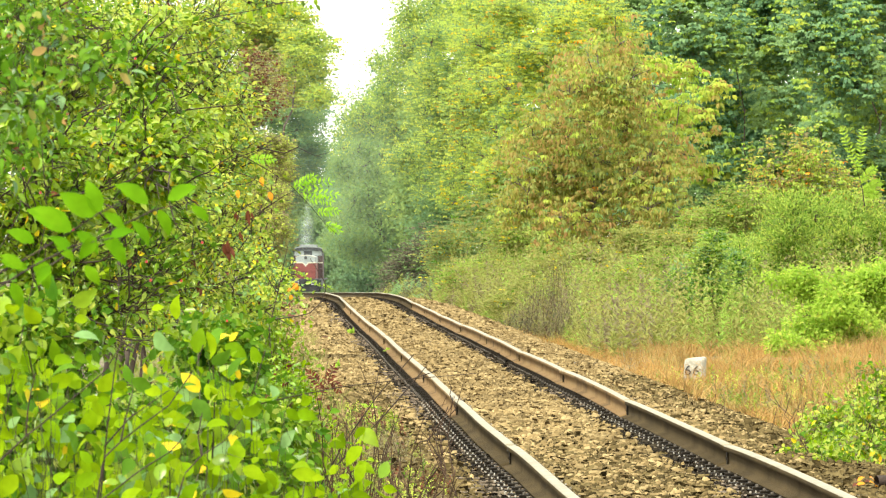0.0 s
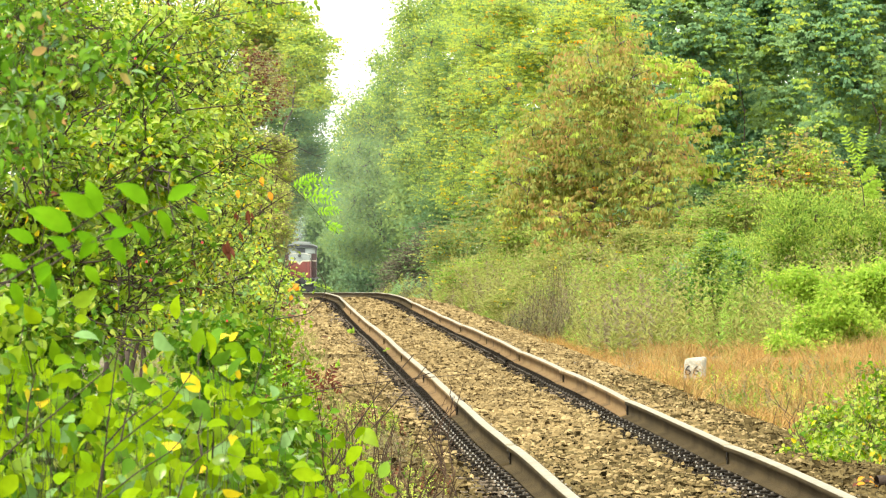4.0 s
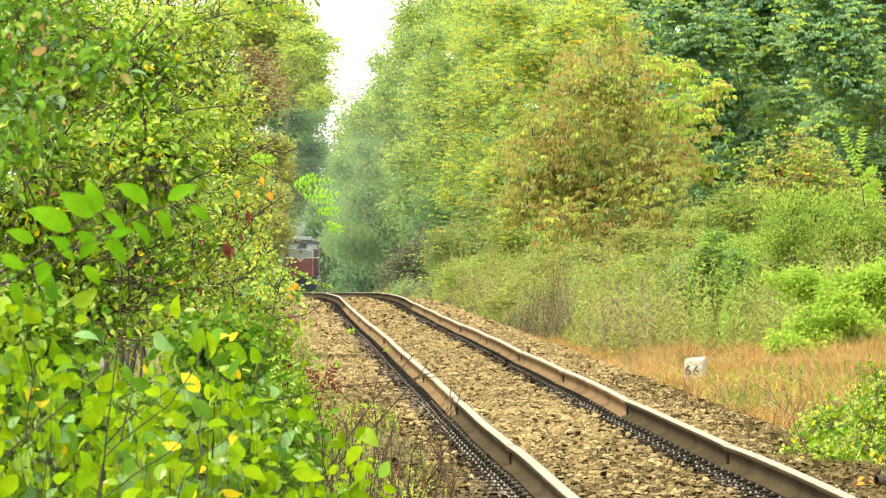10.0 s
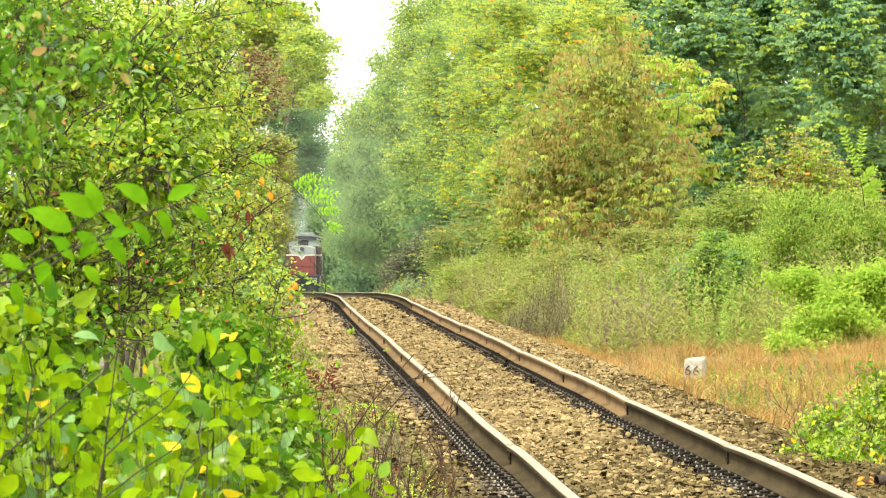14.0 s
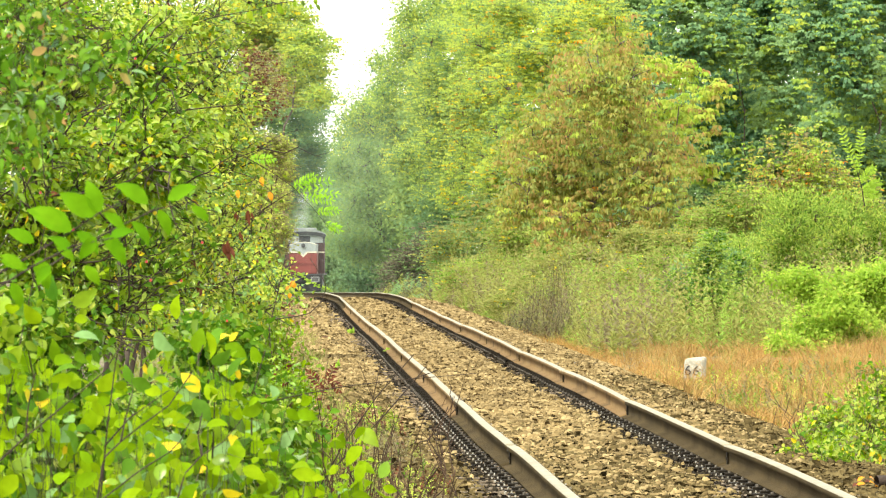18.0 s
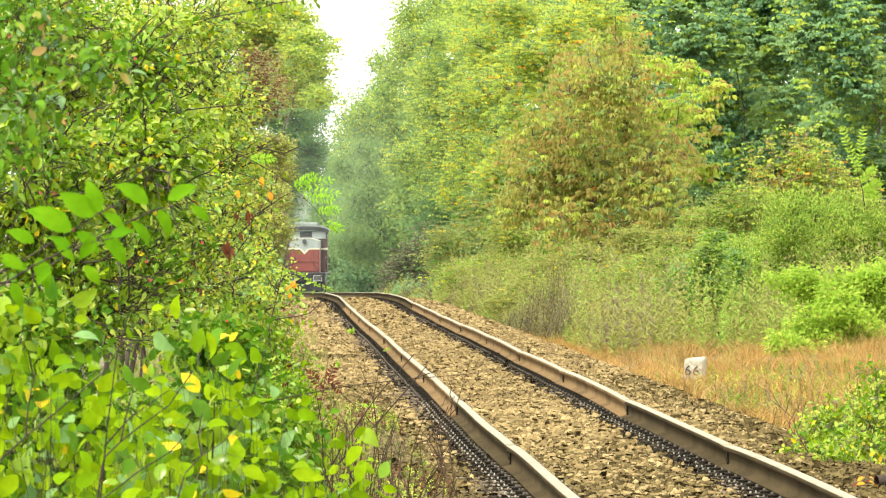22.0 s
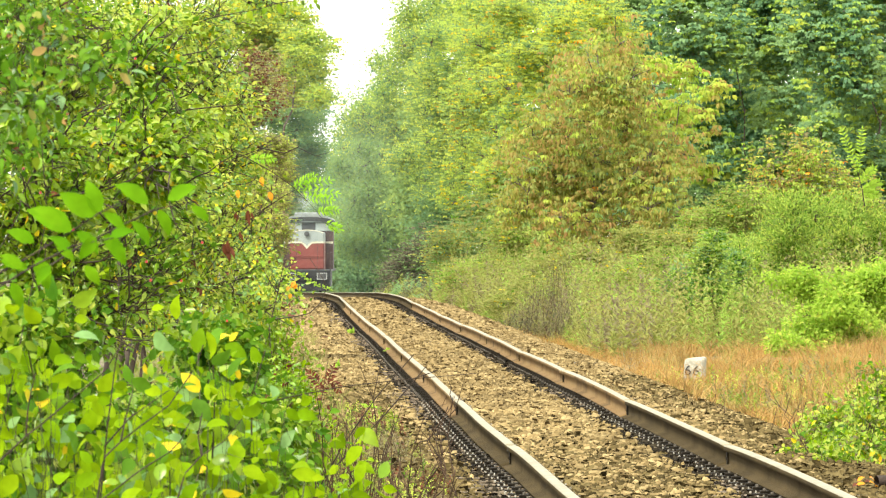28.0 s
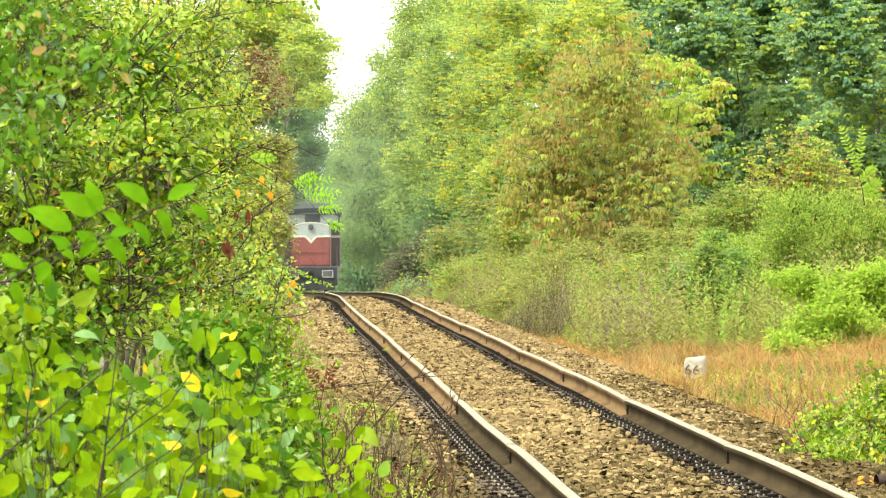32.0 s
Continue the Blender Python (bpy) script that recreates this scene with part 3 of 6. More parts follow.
# ---------------------------------------------------------------- vegetation
def plant(name, label, category, base, blobs, boughs, per_bough, leaf, mat, seed, spread=0.25, bark="bark", stems=1, stem_r=0.05, width=0.55,
          droop=0.35, oval=False, flat=0.6, extra=(), group="", facing=(0, -0.35, 0.6), sag=0.1, inner=0.35, pieces=0, twig_r=0.25, bare=0, lumps=0, upright=0.0, cluster=0):
    """A tree or shrub: stems, and boughs that reach out into the crown's lobes and carry clumps of leaves.
    blobs: centre and half sizes of the lobes; extra: (material, share) of leaves of another hue; pieces: leaves that are parts of their own;
    cluster: leaves that hang together from one twig end, as a rosette."""
    rng = np.random.default_rng(seed)
    B = np.array(blobs, float)
    big = B
    if lumps:
        sub_b = []
        for b in B:
            d = unit(rng.normal(size=(lumps, 3)))
            c = b[:3] + d * b[3:] * rng.uniform(0.45, 0.78, (lumps, 1))
            sub_b.append(np.concatenate([c, b[3:] * rng.uniform(0.28, 0.5, (lumps, 1)) * np.array([1.1, 1.1, 0.85])], 1))
        B = np.concatenate(sub_b)
    bx, by = base
    bz = float(ground_z(bx, by)) - 0.1
    o = np.array([bx, by, bz])
    ob = thing(name, label, category, (bx, by, bz), group)
    nodes = []
    for i in range(stems):
        foot = o + np.array([rng.normal(0, 0.12 * (stems > 1)), rng.normal(0, 0.3 * (stems > 1)), 0])
        tip = (big[i % len(big), :3] if stems > 1 else big[:, :3].mean(0)) + np.array([0, 0, 0.4 * big[i % len(big), 5]])
        line = bent(rng, foot, tip, 9, 0.03)
        part("trunk" if stems == 1 else "stem", tube_mesh("trunk", [(line - o, np.linspace(stem_r, stem_r * 0.3, 9))], 7), M[bark], ob)
        nodes.append(line[2:])
    nodes = np.concatenate(nodes)
    nb = boughs
    vol = B[:, 3] * B[:, 5]
    which = rng.choice(len(B), nb, p=vol / vol.sum())
    d = unit(rng.normal(size=(nb, 3)))
    E = B[which, :3] + d * rng.uniform(0.6, 1.12, (nb, 1)) * B[which, 3:]
    E[:, 2] = np.maximum(E[:, 2], ground_z(E[:, 0], E[:, 1]) + 0.05)
    lines, P, T = [], [], []
    for k in range(nb):
        e = E[k]
        heart = B[which[k], :3] + np.array([0, 0, -0.3 * B[which[k], 5]])
        near = nodes[np.argmin(np.linalg.norm(nodes - (heart * 0.5 + e * 0.5), axis=1) + np.maximum(0, nodes[:, 2] - e[2]) * 1.5)]
        start = near if np.linalg.norm(near - e) < np.linalg.norm(heart - e) * 1.6 else heart
        if upright:
            fx, fy = e[0] + rng.normal(0, upright), e[1] + rng.normal(0, upright)
            start = np.array([fx, fy, float(ground_z(fx, fy)) - 0.02])
        mid = (start + e) / 2 + rng.normal(0, 0.08 * np.linalg.norm(e - start), 3) + np.array([0, 0, sag * np.linalg.norm(e - start)])
        t = np.linspace(0, 1, 6 if by < 60 else 4)[:, None]
        l = (1 - t) ** 2 * start + 2 * t * (1 - t) * mid + t * t * e
        lines.append((l, np.linspace(stem_r * twig_r, stem_r * twig_r * 0.25, len(l))))
        u = inner + (1.04 - inner) * rng.uniform(0, 1, (per_bough, 1)) ** 0.75
        P.append((1 - u) ** 2 * start + 2 * u * (1 - u) * mid + u * u * e)
        T.append(np.repeat((unit(e - mid))[None], per_bough, 0))
    for k in range(bare):
        q = rng.integers(nb)
        l0 = lines[q][0]
        st = l0[rng.integers(2, len(l0) - 1)]
        ln = min(np.linalg.norm(l0[-1] - l0[0]), 0.4 if upright else 9.0)
        en = st + (unit(l0[-1] - l0[0]) + rng.normal(0, 0.55, 3) + np.array([0, -0.45, 0.1])) * ln * rng.uniform(0.4, 0.9)
        w = bent(rng, st, en, 6, 0.05)
        lines.append((w, np.linspace(stem_r * 0.27, stem_r * 0.09, 6)))
        for j in (2, 3, 4):
            e2 = w[j] + (unit(en - st) + rng.normal(0, 0.7, 3)) * ln * 0.18
            lines.append((bent(rng, w[j], e2, 3, 0.05), np.linspace(stem_r * 0.1, stem_r * 0.05, 3)))
    tagged(part("branching", tube_mesh("branching", [(l - o, rr) for l, rr in lines], 4 if by < 60 else 3), M[bark], ob), kind="stuff")
    P, T = np.concatenate(P), np.concatenate(T)
    n = len(P)
    off = rng.normal(0, spread, (n, 3)) * np.array([1, 1, flat])
    pos = P + off
    along = unit(rng.normal(0, 0.7, (n, 3)) + unit(off) * 0.5 + T * 0.5 + np.array([0, 0, -droop]))
    normal = unit(rng.normal(0, 0.55, (n, 3)) + np.array(facing))
    size = leaf * rng.uniform(0.5, 1.3, n)
    pick = rng.uniform(0, 1, n)
    if cluster:
        head = (np.arange(n) // cluster) * cluster
        turn = rng.uniform(0, 6.28, n)[head] + (np.arange(n) % cluster) * 6.28 / cluster + rng.normal(0, 0.3, n)
        out = np.stack([np.cos(turn), np.sin(turn), 0 * turn], -1)
        tilt = rng.normal(0, 0.6, (n, 3))[head]
        pos = pos[head] + (out + tilt) * leaf * 0.22
        along = unit(out + tilt * 0.6 + rng.normal(0, 0.22, (n, 3)) + np.array([0, 0, -droop]))
        normal = unit(out * 0.5 + rng.normal(0, 0.3, (n, 3)) + np.array(facing))
        size = leaf * rng.uniform(0.65, 1.2, n) * rng.uniform(0.7, 1.25, n)[head]
        pick = pick[head]
    shares = list(extra) + [(mat, 2.0)]
    lo = 0.0
    single = np.zeros(n, bool)
    if pieces:
        single[rng.permutation(n)[:pieces]] = True
    for m2, share in shares:
        k = (pick >= lo) & (pick < lo + share)
        lo += share
        if pieces:
            shape = leaf_mesh("leaf", np.zeros((1, 3)), np.array([[0, 1.0, 0]]), np.array([[0, 0, 1.0]]), [1.0], width, 2)
            shape.materials.append(M[m2])
            for q in np.nonzero(k & single)[0]:
                y = Vector(along[q])
                x = y.cross(Vector(normal[q])).normalized()
                one = part("leaf", shape, None, ob)
                one.matrix_basis = Matrix.Translation(pos[q] - o) @ Matrix((x, y, x.cross(y))).transposed().to_4x4() @ Matrix.Scale(size[q], 4)
        k &= ~single
        if k.any():
            nm = "crown" if m2 == mat else "turned_foliage"
            tagged(part(nm, leaf_mesh(nm, pos[k] - o, along[k], normal[k], size[k], width, oval), M[m2], ob), kind="stuff")
    return ob


# --- far woodland
FAR = "tall pale green woodland tree beyond the bend"
plant("far_tree", FAR, "tree", (-9.0, 760), [(-11.24, 757.0, 6.25, 3.31, 5.29, 7.27), (-12.21, 760.0, 2.28, 2.66, 3.98, 5.31), (-9.6, 763.0, 10.28, 3.0, 4.16, 5.33), (-12.85, 758.5, -1.69, 4.64, 3.31, 1.99), (-13.9, 761.5, 0.29, 2.66, 2.66, 2.66), (-15.6, 757.0, 0.96, 2.25, 3.44, 4.63), (-14.87, 760.0, 3.94, 1.46, 2.22, 2.99), (-16.93, 763.0, -1.05, 2.67, 3.0, 3.33)], 560, 90, 0.42, "hazed_wood", 101, 0.8, stem_r=0.2)
plant("far_tree", FAR, "tree", (-6.267, 690), [(-6.87, 690, 7.029, 4.218, 6.93, 9.642), (-8.678, 690, -0.202, 4.218, 4.218, 4.218), (-6.267, 690, -2.613, 4.821, 3.314, 1.808)], 300, 80, 0.45, "hazed_wood", 102, 0.9, lumps=0, stem_r=0.2)
plant("far_tree", "hazy green trees closing the view along the line", "tree", (-15.0, 705), [(-14.65, 702.0, 1.61, 2.21, 2.94, 3.68), (-13.67, 705.0, 4.38, 1.23, 1.85, 2.46), (-15.71, 708.0, 4.08, 1.86, 2.16, 2.47), (-16.22, 703.5, -0.85, 3.07, 3.07, 3.07), (-13.08, 706.5, -0.24, 2.47, 2.78, 3.09), (-12.2, 702.0, 2.83, 1.84, 2.76, 3.68)], 330, 90, 0.4, "hazed_wood", 220, 0.7, stem_r=0.15)
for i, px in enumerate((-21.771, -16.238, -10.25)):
    plant("far_thicket", "low green thicket beyond the bend", "thicket", (px, 825), [(px, 825, -4.5, 4.5, 4, 2.6), (px + 2, 828, -1.5, 4, 4, 3)], 110, 60, 0.45, "hazed_wood", 160 + i, 0.8, stems=3, stem_r=0.08)
plant("woodland_tree", "tall green lineside tree with fine leaves", "tree", (-2.795, 500), [(-4.08, 497.0, 5.48, 3.26, 4.23, 5.21), (-5.2, 500.0, 1.57, 2.62, 3.06, 3.49), (-5.67, 503.0, 9.04, 2.42, 2.75, 3.08), (-6.27, 498.5, 5.49, 1.96, 2.94, 3.92), (-7.18, 501.5, 6.83, 1.23, 1.71, 2.19), (-7.34, 497.0, 2.44, 1.74, 2.6, 3.47), (-4.1, 500.0, 11.18, 2.62, 3.06, 3.49)], 480, 95, 0.24, "wood", 103, 0.5, lumps=9, stem_r=0.2, extra=(("hazed_wood", 0.4),))
# The next two trees mix in dark maple leaves as crown shadow.
plant("woodland_tree", "tall green lineside tree with fine leaves", "tree", (-0.14, 400), [(-1.53, 397.0, 12.3, 2.43, 2.77, 3.12), (-2.24, 400.0, 14.83, 1.75, 1.75, 1.75), (-3.31, 403.0, 12.47, 1.41, 1.5, 1.58), (-4.04, 398.5, 10.95, 1.11, 1.25, 1.39), (-2.95, 401.5, 9.62, 2.1, 2.28, 2.45), (-4.65, 397.0, 8.66, 1.04, 1.3, 1.56), (-0.84, 400.0, 8.19, 2.79, 2.79, 2.79), (0.56, 403.0, 14.93, 2.82, 2.82, 2.82), (-1.53, 398.5, 5.04, 2.44, 2.44, 2.44), (-5.05, 401.5, 9.97, 0.63, 0.84, 1.05), (-5.86, 397.0, 9.01, 0.52, 0.61, 0.69), (-6.43, 400.0, 7.91, 0.49, 0.63, 0.77), (-6.55, 403.0, 10.28, 0.35, 0.32, 0.28), (-6.23, 398.5, 7.05, 0.49, 0.59, 0.7), (2.6, 392.0, 15.59, 2.74, 2.23, 1.71), (5.38, 395.0, 16.04, 3.1, 2.33, 1.55), (8.2, 398.0, 16.15, 2.43, 1.91, 1.39)], 640, 95, 0.185, "wood", 104, 0.42, lumps=8, stem_r=0.2, extra=(("golden", 0.34), ("hazed_wood", 0.12), ("maple", 0.14)))
plant("woodland_tree", "tall olive-green lineside tree with fine leaves", "tree", (0.45, 293), [(0.15, 287.0, 9.31, 1.38, 1.82, 2.26), (-0.23, 290.0, 6.6, 1.27, 1.77, 2.28), (0.15, 293.0, 3.84, 1.54, 1.79, 2.05), (1.16, 288.5, 7.83, 1.26, 2.02, 2.77), (-0.87, 291.5, 8.41, 0.89, 1.21, 1.53), (-1.1, 287.0, 5.04, 1.0, 1.38, 1.75), (1.42, 290.0, 11.16, 1.39, 1.33, 1.27)], 400, 105, 0.13, "golden", 119, 0.36, lumps=6, stem_r=0.09, cluster=3, facing=(0, -0.9, 0.35), extra=(("wood", 0.45), ("maple", 0.12), ("yellow", 0.01)))
plant("golden_tree", "tall yellow-green tree with turning leaves", "tree", (2.264, 270), [(1.77, 267.0, 6.2, 1.87, 2.22, 2.57), (2.74, 270.0, 8.84, 2.12, 2.12, 2.12), (1.34, 273.0, 3.68, 1.67, 1.91, 2.15), (3.66, 268.5, 10.44, 2.34, 1.99, 1.64), (1.8, 271.5, 10.07, 1.42, 1.42, 1.42), (2.94, 267.0, 4.33, 1.17, 1.52, 1.87)], 480, 90, 0.125, "golden", 105, 0.36, lumps=9, stem_r=0.09, cluster=4, facing=(0, -0.9, 0.35), bare=14, width=0.5, droop=0.6, extra=(("yellow", 0.05), ("orange", 0.007), ("wood", 0.4), ("maple", 0.04)))
plant("golden_tree", "tall yellow-green tree with orange tips", "tree", (4.737, 240), [(3.85, 237.0, 8.77, 1.55, 1.6, 1.66), (5.58, 240.0, 9.49, 1.47, 1.47, 1.47), (4.37, 243.0, 6.83, 1.49, 1.49, 1.49), (3.04, 238.5, 5.69, 1.25, 1.46, 1.67), (6.45, 241.5, 9.12, 1.05, 1.16, 1.27), (3.02, 237.0, 7.74, 1.24, 1.45, 1.66), (2.43, 240.0, 3.41, 1.26, 1.36, 1.47)], 470, 84, 0.125, "golden", 106, 0.34, lumps=9, stem_r=0.09, cluster=4, facing=(0, -0.9, 0.35), bare=14, width=0.5, droop=0.6, extra=(("orange", 0.012), ("yellow", 0.05), ("wood", 0.32), ("maple", 0.08)))
plant("maple_tree", "dark green broad-leaved maple", "tree", (11.5, 219), [(8.44, 212.0, 8.19, 1.76, 1.71, 1.67), (11.0, 215.0, 8.09, 1.78, 1.78, 1.78), (9.82, 218.0, 6.09, 1.81, 1.76, 1.71), (11.67, 213.5, 5.44, 1.58, 1.58, 1.58), (10.51, 216.5, 3.79, 2.27, 1.8, 1.32), (7.7, 212.0, 8.74, 1.11, 1.11, 1.11), (9.88, 215.0, 9.22, 2.44, 1.88, 1.31), (8.49, 218.0, 4.38, 1.33, 1.43, 1.52)], 620, 95, 0.17, "maple", 107, 0.26, width=0.62, lumps=9, stem_r=0.045, flat=0.6, sag=0.2, facing=(0, -0.7, 0.5), droop=0.75, cluster=7, bare=30, extra=(("golden", 0.08), ("bush", 0.2)))
plant("maple_tree", "dark green broad-leaved maple", "tree", (15.401, 206), [(12.52, 203.0, 7.37, 1.51, 1.55, 1.6), (13.96, 206.0, 6.02, 1.44, 1.62, 1.8), (13.07, 209.0, 4.99, 1.55, 1.51, 1.46), (13.86, 204.5, 3.49, 1.79, 1.52, 1.25), (13.7, 207.5, 8.77, 1.99, 1.63, 1.27), (11.81, 203.0, 8.61, 1.24, 1.15, 1.06)], 480, 95, 0.17, "maple", 117, 0.26, width=0.62, lumps=9, stem_r=0.07, flat=0.6, sag=0.2, facing=(0, -0.7, 0.5), droop=0.75, cluster=7, bare=30, extra=(("golden", 0.08), ("bush", 0.2)))
plant("turning_tree", "small tree with drooping brown and green leaves", "tree", (4.206, 160), [(3.81, 158.0, 4.82, 1.1, 1.07, 1.03), (3.02, 160.0, 3.96, 1.05, 0.98, 0.91), (4.61, 162.0, 4.06, 1.06, 1.13, 1.2), (2.44, 159.0, 2.9, 0.97, 0.94, 0.9), (3.88, 161.0, 2.78, 1.34, 1.2, 1.05), (5.05, 158.0, 2.75, 0.9, 0.97, 1.03), (4.35, 160.0, 5.84, 0.77, 0.7, 0.63), (3.48, 162.0, 5.62, 0.71, 0.67, 0.64), (1.86, 159.0, 2.49, 0.5, 0.6, 0.69), (5.71, 161.0, 3.62, 0.56, 0.63, 0.7), (2.98, 158.0, 1.79, 1.03, 0.76, 0.48), (4.7, 160.0, 1.72, 1.05, 0.73, 0.42), (1.78, 162.0, 3.64, 0.42, 0.42, 0.42)], 620, 60, 0.14, "brown", 108, 0.30, flat=0.9, width=0.42, droop=1.5, lumps=9, bare=120, stem_r=0.075, sag=0.12, cluster=5, inner=0.5, extra=(("golden", 0.12), ("shade", 0.22), ("orange", 0.002), ("wood", 0.1)))
plant("young_maple", "young maple with hanging clusters of pale yellow-green leaves", "tree", (5.75, 166), [(5.27, 165.0, 6.05, 0.79, 0.65, 0.5), (6.18, 166.0, 5.79, 0.55, 0.53, 0.51), (5.85, 167.0, 4.8, 0.8, 0.66, 0.51), (6.59, 165.5, 4.48, 0.58, 0.54, 0.51), (5.03, 166.5, 4.35, 0.58, 0.55, 0.51), (6.89, 165.0, 5.26, 0.37, 0.37, 0.37), (6.03, 166.0, 3.4, 0.43, 0.47, 0.51), (6.58, 167.0, 3.26, 0.35, 0.39, 0.44)], 150, 30, 0.16, "golden", 109, 0.16, width=0.5, droop=1.4, lumps=5, bare=26, stem_r=0.045, cluster=6, inner=0.6, extra=(("sapling", 0.2), ("brown", 0.25)))
for i, (x, y, lobes) in enumerate((
        (4.433, 235, [(3.612, 235, 1.937, 1.642, 1.642, 1.642), (5.665, 235, 1.731, 1.642, 1.642, 1.642), (5.5, 235, 4.9, 1.6, 1.6, 1.9)]),
        (7.978, 225, [(7.782, 225, 1.917, 1.376, 1.572, 1.769), (7.619, 226, 4.88, 1.184, 1.48, 1.776), (6.89, 228, 3.317, 1.195, 1.394, 1.593), (8.961, 225, 2.114, 1.179, 1.179, 1.179), (9.3, 224, 3.3, 1.3, 1.2, 1.25)]),
        (12.912, 240, [(11.445, 240, 1.317, 1.886, 1.572, 1.258), (13.96, 240, 1.946, 1.886, 1.781, 1.677), (15.846, 240, 1.527, 1.677, 1.677, 1.677)]),
        (2.178, 290, [(1.672, 290, 1.536, 2.026, 2.026, 2.026), (-0.101, 290, 2.295, 1.52, 1.899, 2.279), (0.912, 290, 5.841, 1.773, 2.026, 2.279)]))):
    plant("undergrowth", "dense green undergrowth under the trees", "undergrowth", (x, y), lobes, 180, 90, 0.2, ("shade", "maple", "maple", "hazed_wood")[i], 140 + i, 0.3, stems=3, stem_r=0.05, inner=0.2)
for i, (x, y, lobes) in enumerate((
        (8.604, 262, [(7.688, 262, 8.395, 2.059, 2.974, 3.89), (9.061, 262, 4.277, 2.059, 2.517, 2.975), (6.825, 264, 11.676, 2.306, 2.306, 2.306)]),
        (12.78, 268, [(12.078, 268, 8.554, 2.575, 3.394, 4.213), (13.95, 268, 4.106, 2.575, 2.692, 2.809), (14.543, 266, 7.339, 1.859, 2.324, 2.788), (11.141, 268, 12.299, 2.575, 2.341, 2.107)]),
        (16.359, 258, [(15.457, 258, 8.741, 2.253, 3.155, 4.056), (17.936, 258, 6.487, 2.479, 3.493, 4.507), (16.133, 258, 3.783, 2.704, 2.591, 2.479), (15.683, 258, 12.12, 2.479, 2.141, 1.803), (16.9, 258, 9.4, 2.0, 2.2, 2.5)]),
        (4.765, 310, [(4.765, 310, 8.849, 3.249, 3.926, 4.603), (3.141, 310, 4.788, 2.978, 3.114, 3.249), (1.526, 312, 9.714, 2.18, 2.861, 3.542)]),
        (-0.422, 345, [(-1.024, 345, 4.257, 1.356, 1.883, 2.41), (-0.422, 345, 8.174, 1.356, 2.034, 2.712), (0.181, 345, 1.545, 1.808, 1.808, 1.808)]))):
    plant("backing_tree", "tall dense green tree in the second row", "tree", (x, y), lobes, 240, 80, 0.3, ("maple", "maple", "maple", "golden", "wood")[i], 170 + i, 0.5, stem_r=0.15, inner=0.15)
# --- trees left of the line
plant("left_tree", "tall yellow-green tree leaning over the line", "tree", (-9.2, 300), [(-6.33, 297.0, 10.49, 1.09, 1.09, 1.09), (-7.31, 300.0, 10.05, 1.31, 1.51, 1.7), (-5.93, 303.0, 9.74, 0.64, 0.85, 1.06), (-5.53, 298.5, 10.4, 0.36, 0.39, 0.42), (-6.56, 301.5, 8.65, 1.05, 1.12, 1.18), (-5.68, 297.0, 8.28, 0.52, 0.65, 0.78), (-8.23, 300.0, 11.36, 1.57, 1.51, 1.44), (-5.19, 303.0, 10.48, 0.32, 0.29, 0.26), (-9.23, 298.5, 11.83, 1.56, 1.3, 1.04), (-6.95, 301.5, 11.94, 1.18, 0.92, 0.66), (-5.42, 297.0, 9.32, 0.31, 0.42, 0.52)], 440, 84, 0.16, "golden", 109, 0.30, lumps=8, stem_r=0.09, cluster=3, facing=(0, -0.9, 0.35), extra=(("wood", 0.3), ("yellow", 0.02)))
plant("left_tree", "dark green tree beside the bend", "tree", (-8.9, 345), [(-7.44, 342.0, 7.97, 1.19, 1.27, 1.34), (-7.35, 345.0, 6.37, 0.96, 1.24, 1.51), (-8.08, 348.0, 5.19, 1.03, 1.28, 1.52), (-7.08, 343.5, 4.85, 0.42, 0.73, 1.05), (-8.9, 346.5, 3.36, 0.91, 1.36, 1.82), (-8.33, 342.0, 7.22, 1.19, 1.64, 2.09), (-6.75, 345.0, 8.17, 0.54, 0.8, 1.05), (-6.69, 348.0, 6.71, 0.43, 0.74, 1.06), (-6.87, 343.5, 5.45, 0.36, 0.55, 0.75), (-6.32, 346.5, 9.26, 0.36, 0.48, 0.61), (-9.83, 342.0, 10.21, 1.64, 1.87, 2.09), (-10.06, 345.0, 7.27, 1.51, 1.66, 1.81), (-11.92, 342.0, 11.7, 1.79, 1.79, 1.79), (-13.38, 345.0, 9.68, 1.81, 1.81, 1.81), (-7.24, 347, 8.82, 0.79, 0.79, 1.45), (-8.30, 347, 8.21, 1.03, 1.03, 1.36), (-7.09, 347, 7.06, 0.55, 0.55, 1.15), (-9.52, 347, 9.88, 1.27, 1.27, 1.52), (-8.15, 347, 10.49, 0.97, 0.97, 1.21)], 560, 84, 0.18, "hazed_wood", 209, 0.3, lumps=7, stem_r=0.1, cluster=3, extra=(("wood", 0.3), ("maple", 0.2)))
plant("russet_tree", "small tree with withered russet foliage and bare twigs", "tree", (-6.6, 192), [(-5.42, 187.0, 6.25, 0.75, 0.7, 0.65), (-4.91, 190.0, 6.0, 0.37, 0.41, 0.46), (-5.97, 193.0, 5.4, 0.84, 0.84, 0.84), (-5.3, 188.5, 5.47, 0.59, 0.54, 0.49), (-4.72, 191.5, 5.87, 0.2, 0.2, 0.2), (-5.80, 193, 6.58, 0.57, 0.57, 0.64), (-5.33, 193, 5.70, 0.47, 0.47, 0.47), (-5.09, 193, 6.44, 0.30, 0.30, 0.61)], 270, 30, 0.1, "dry_leaf", 110, 0.26, bark="dead", lumps=7, stem_r=0.03, bare=150, cluster=3, extra=(("rust", 0.4), ("shade", 0.35)))
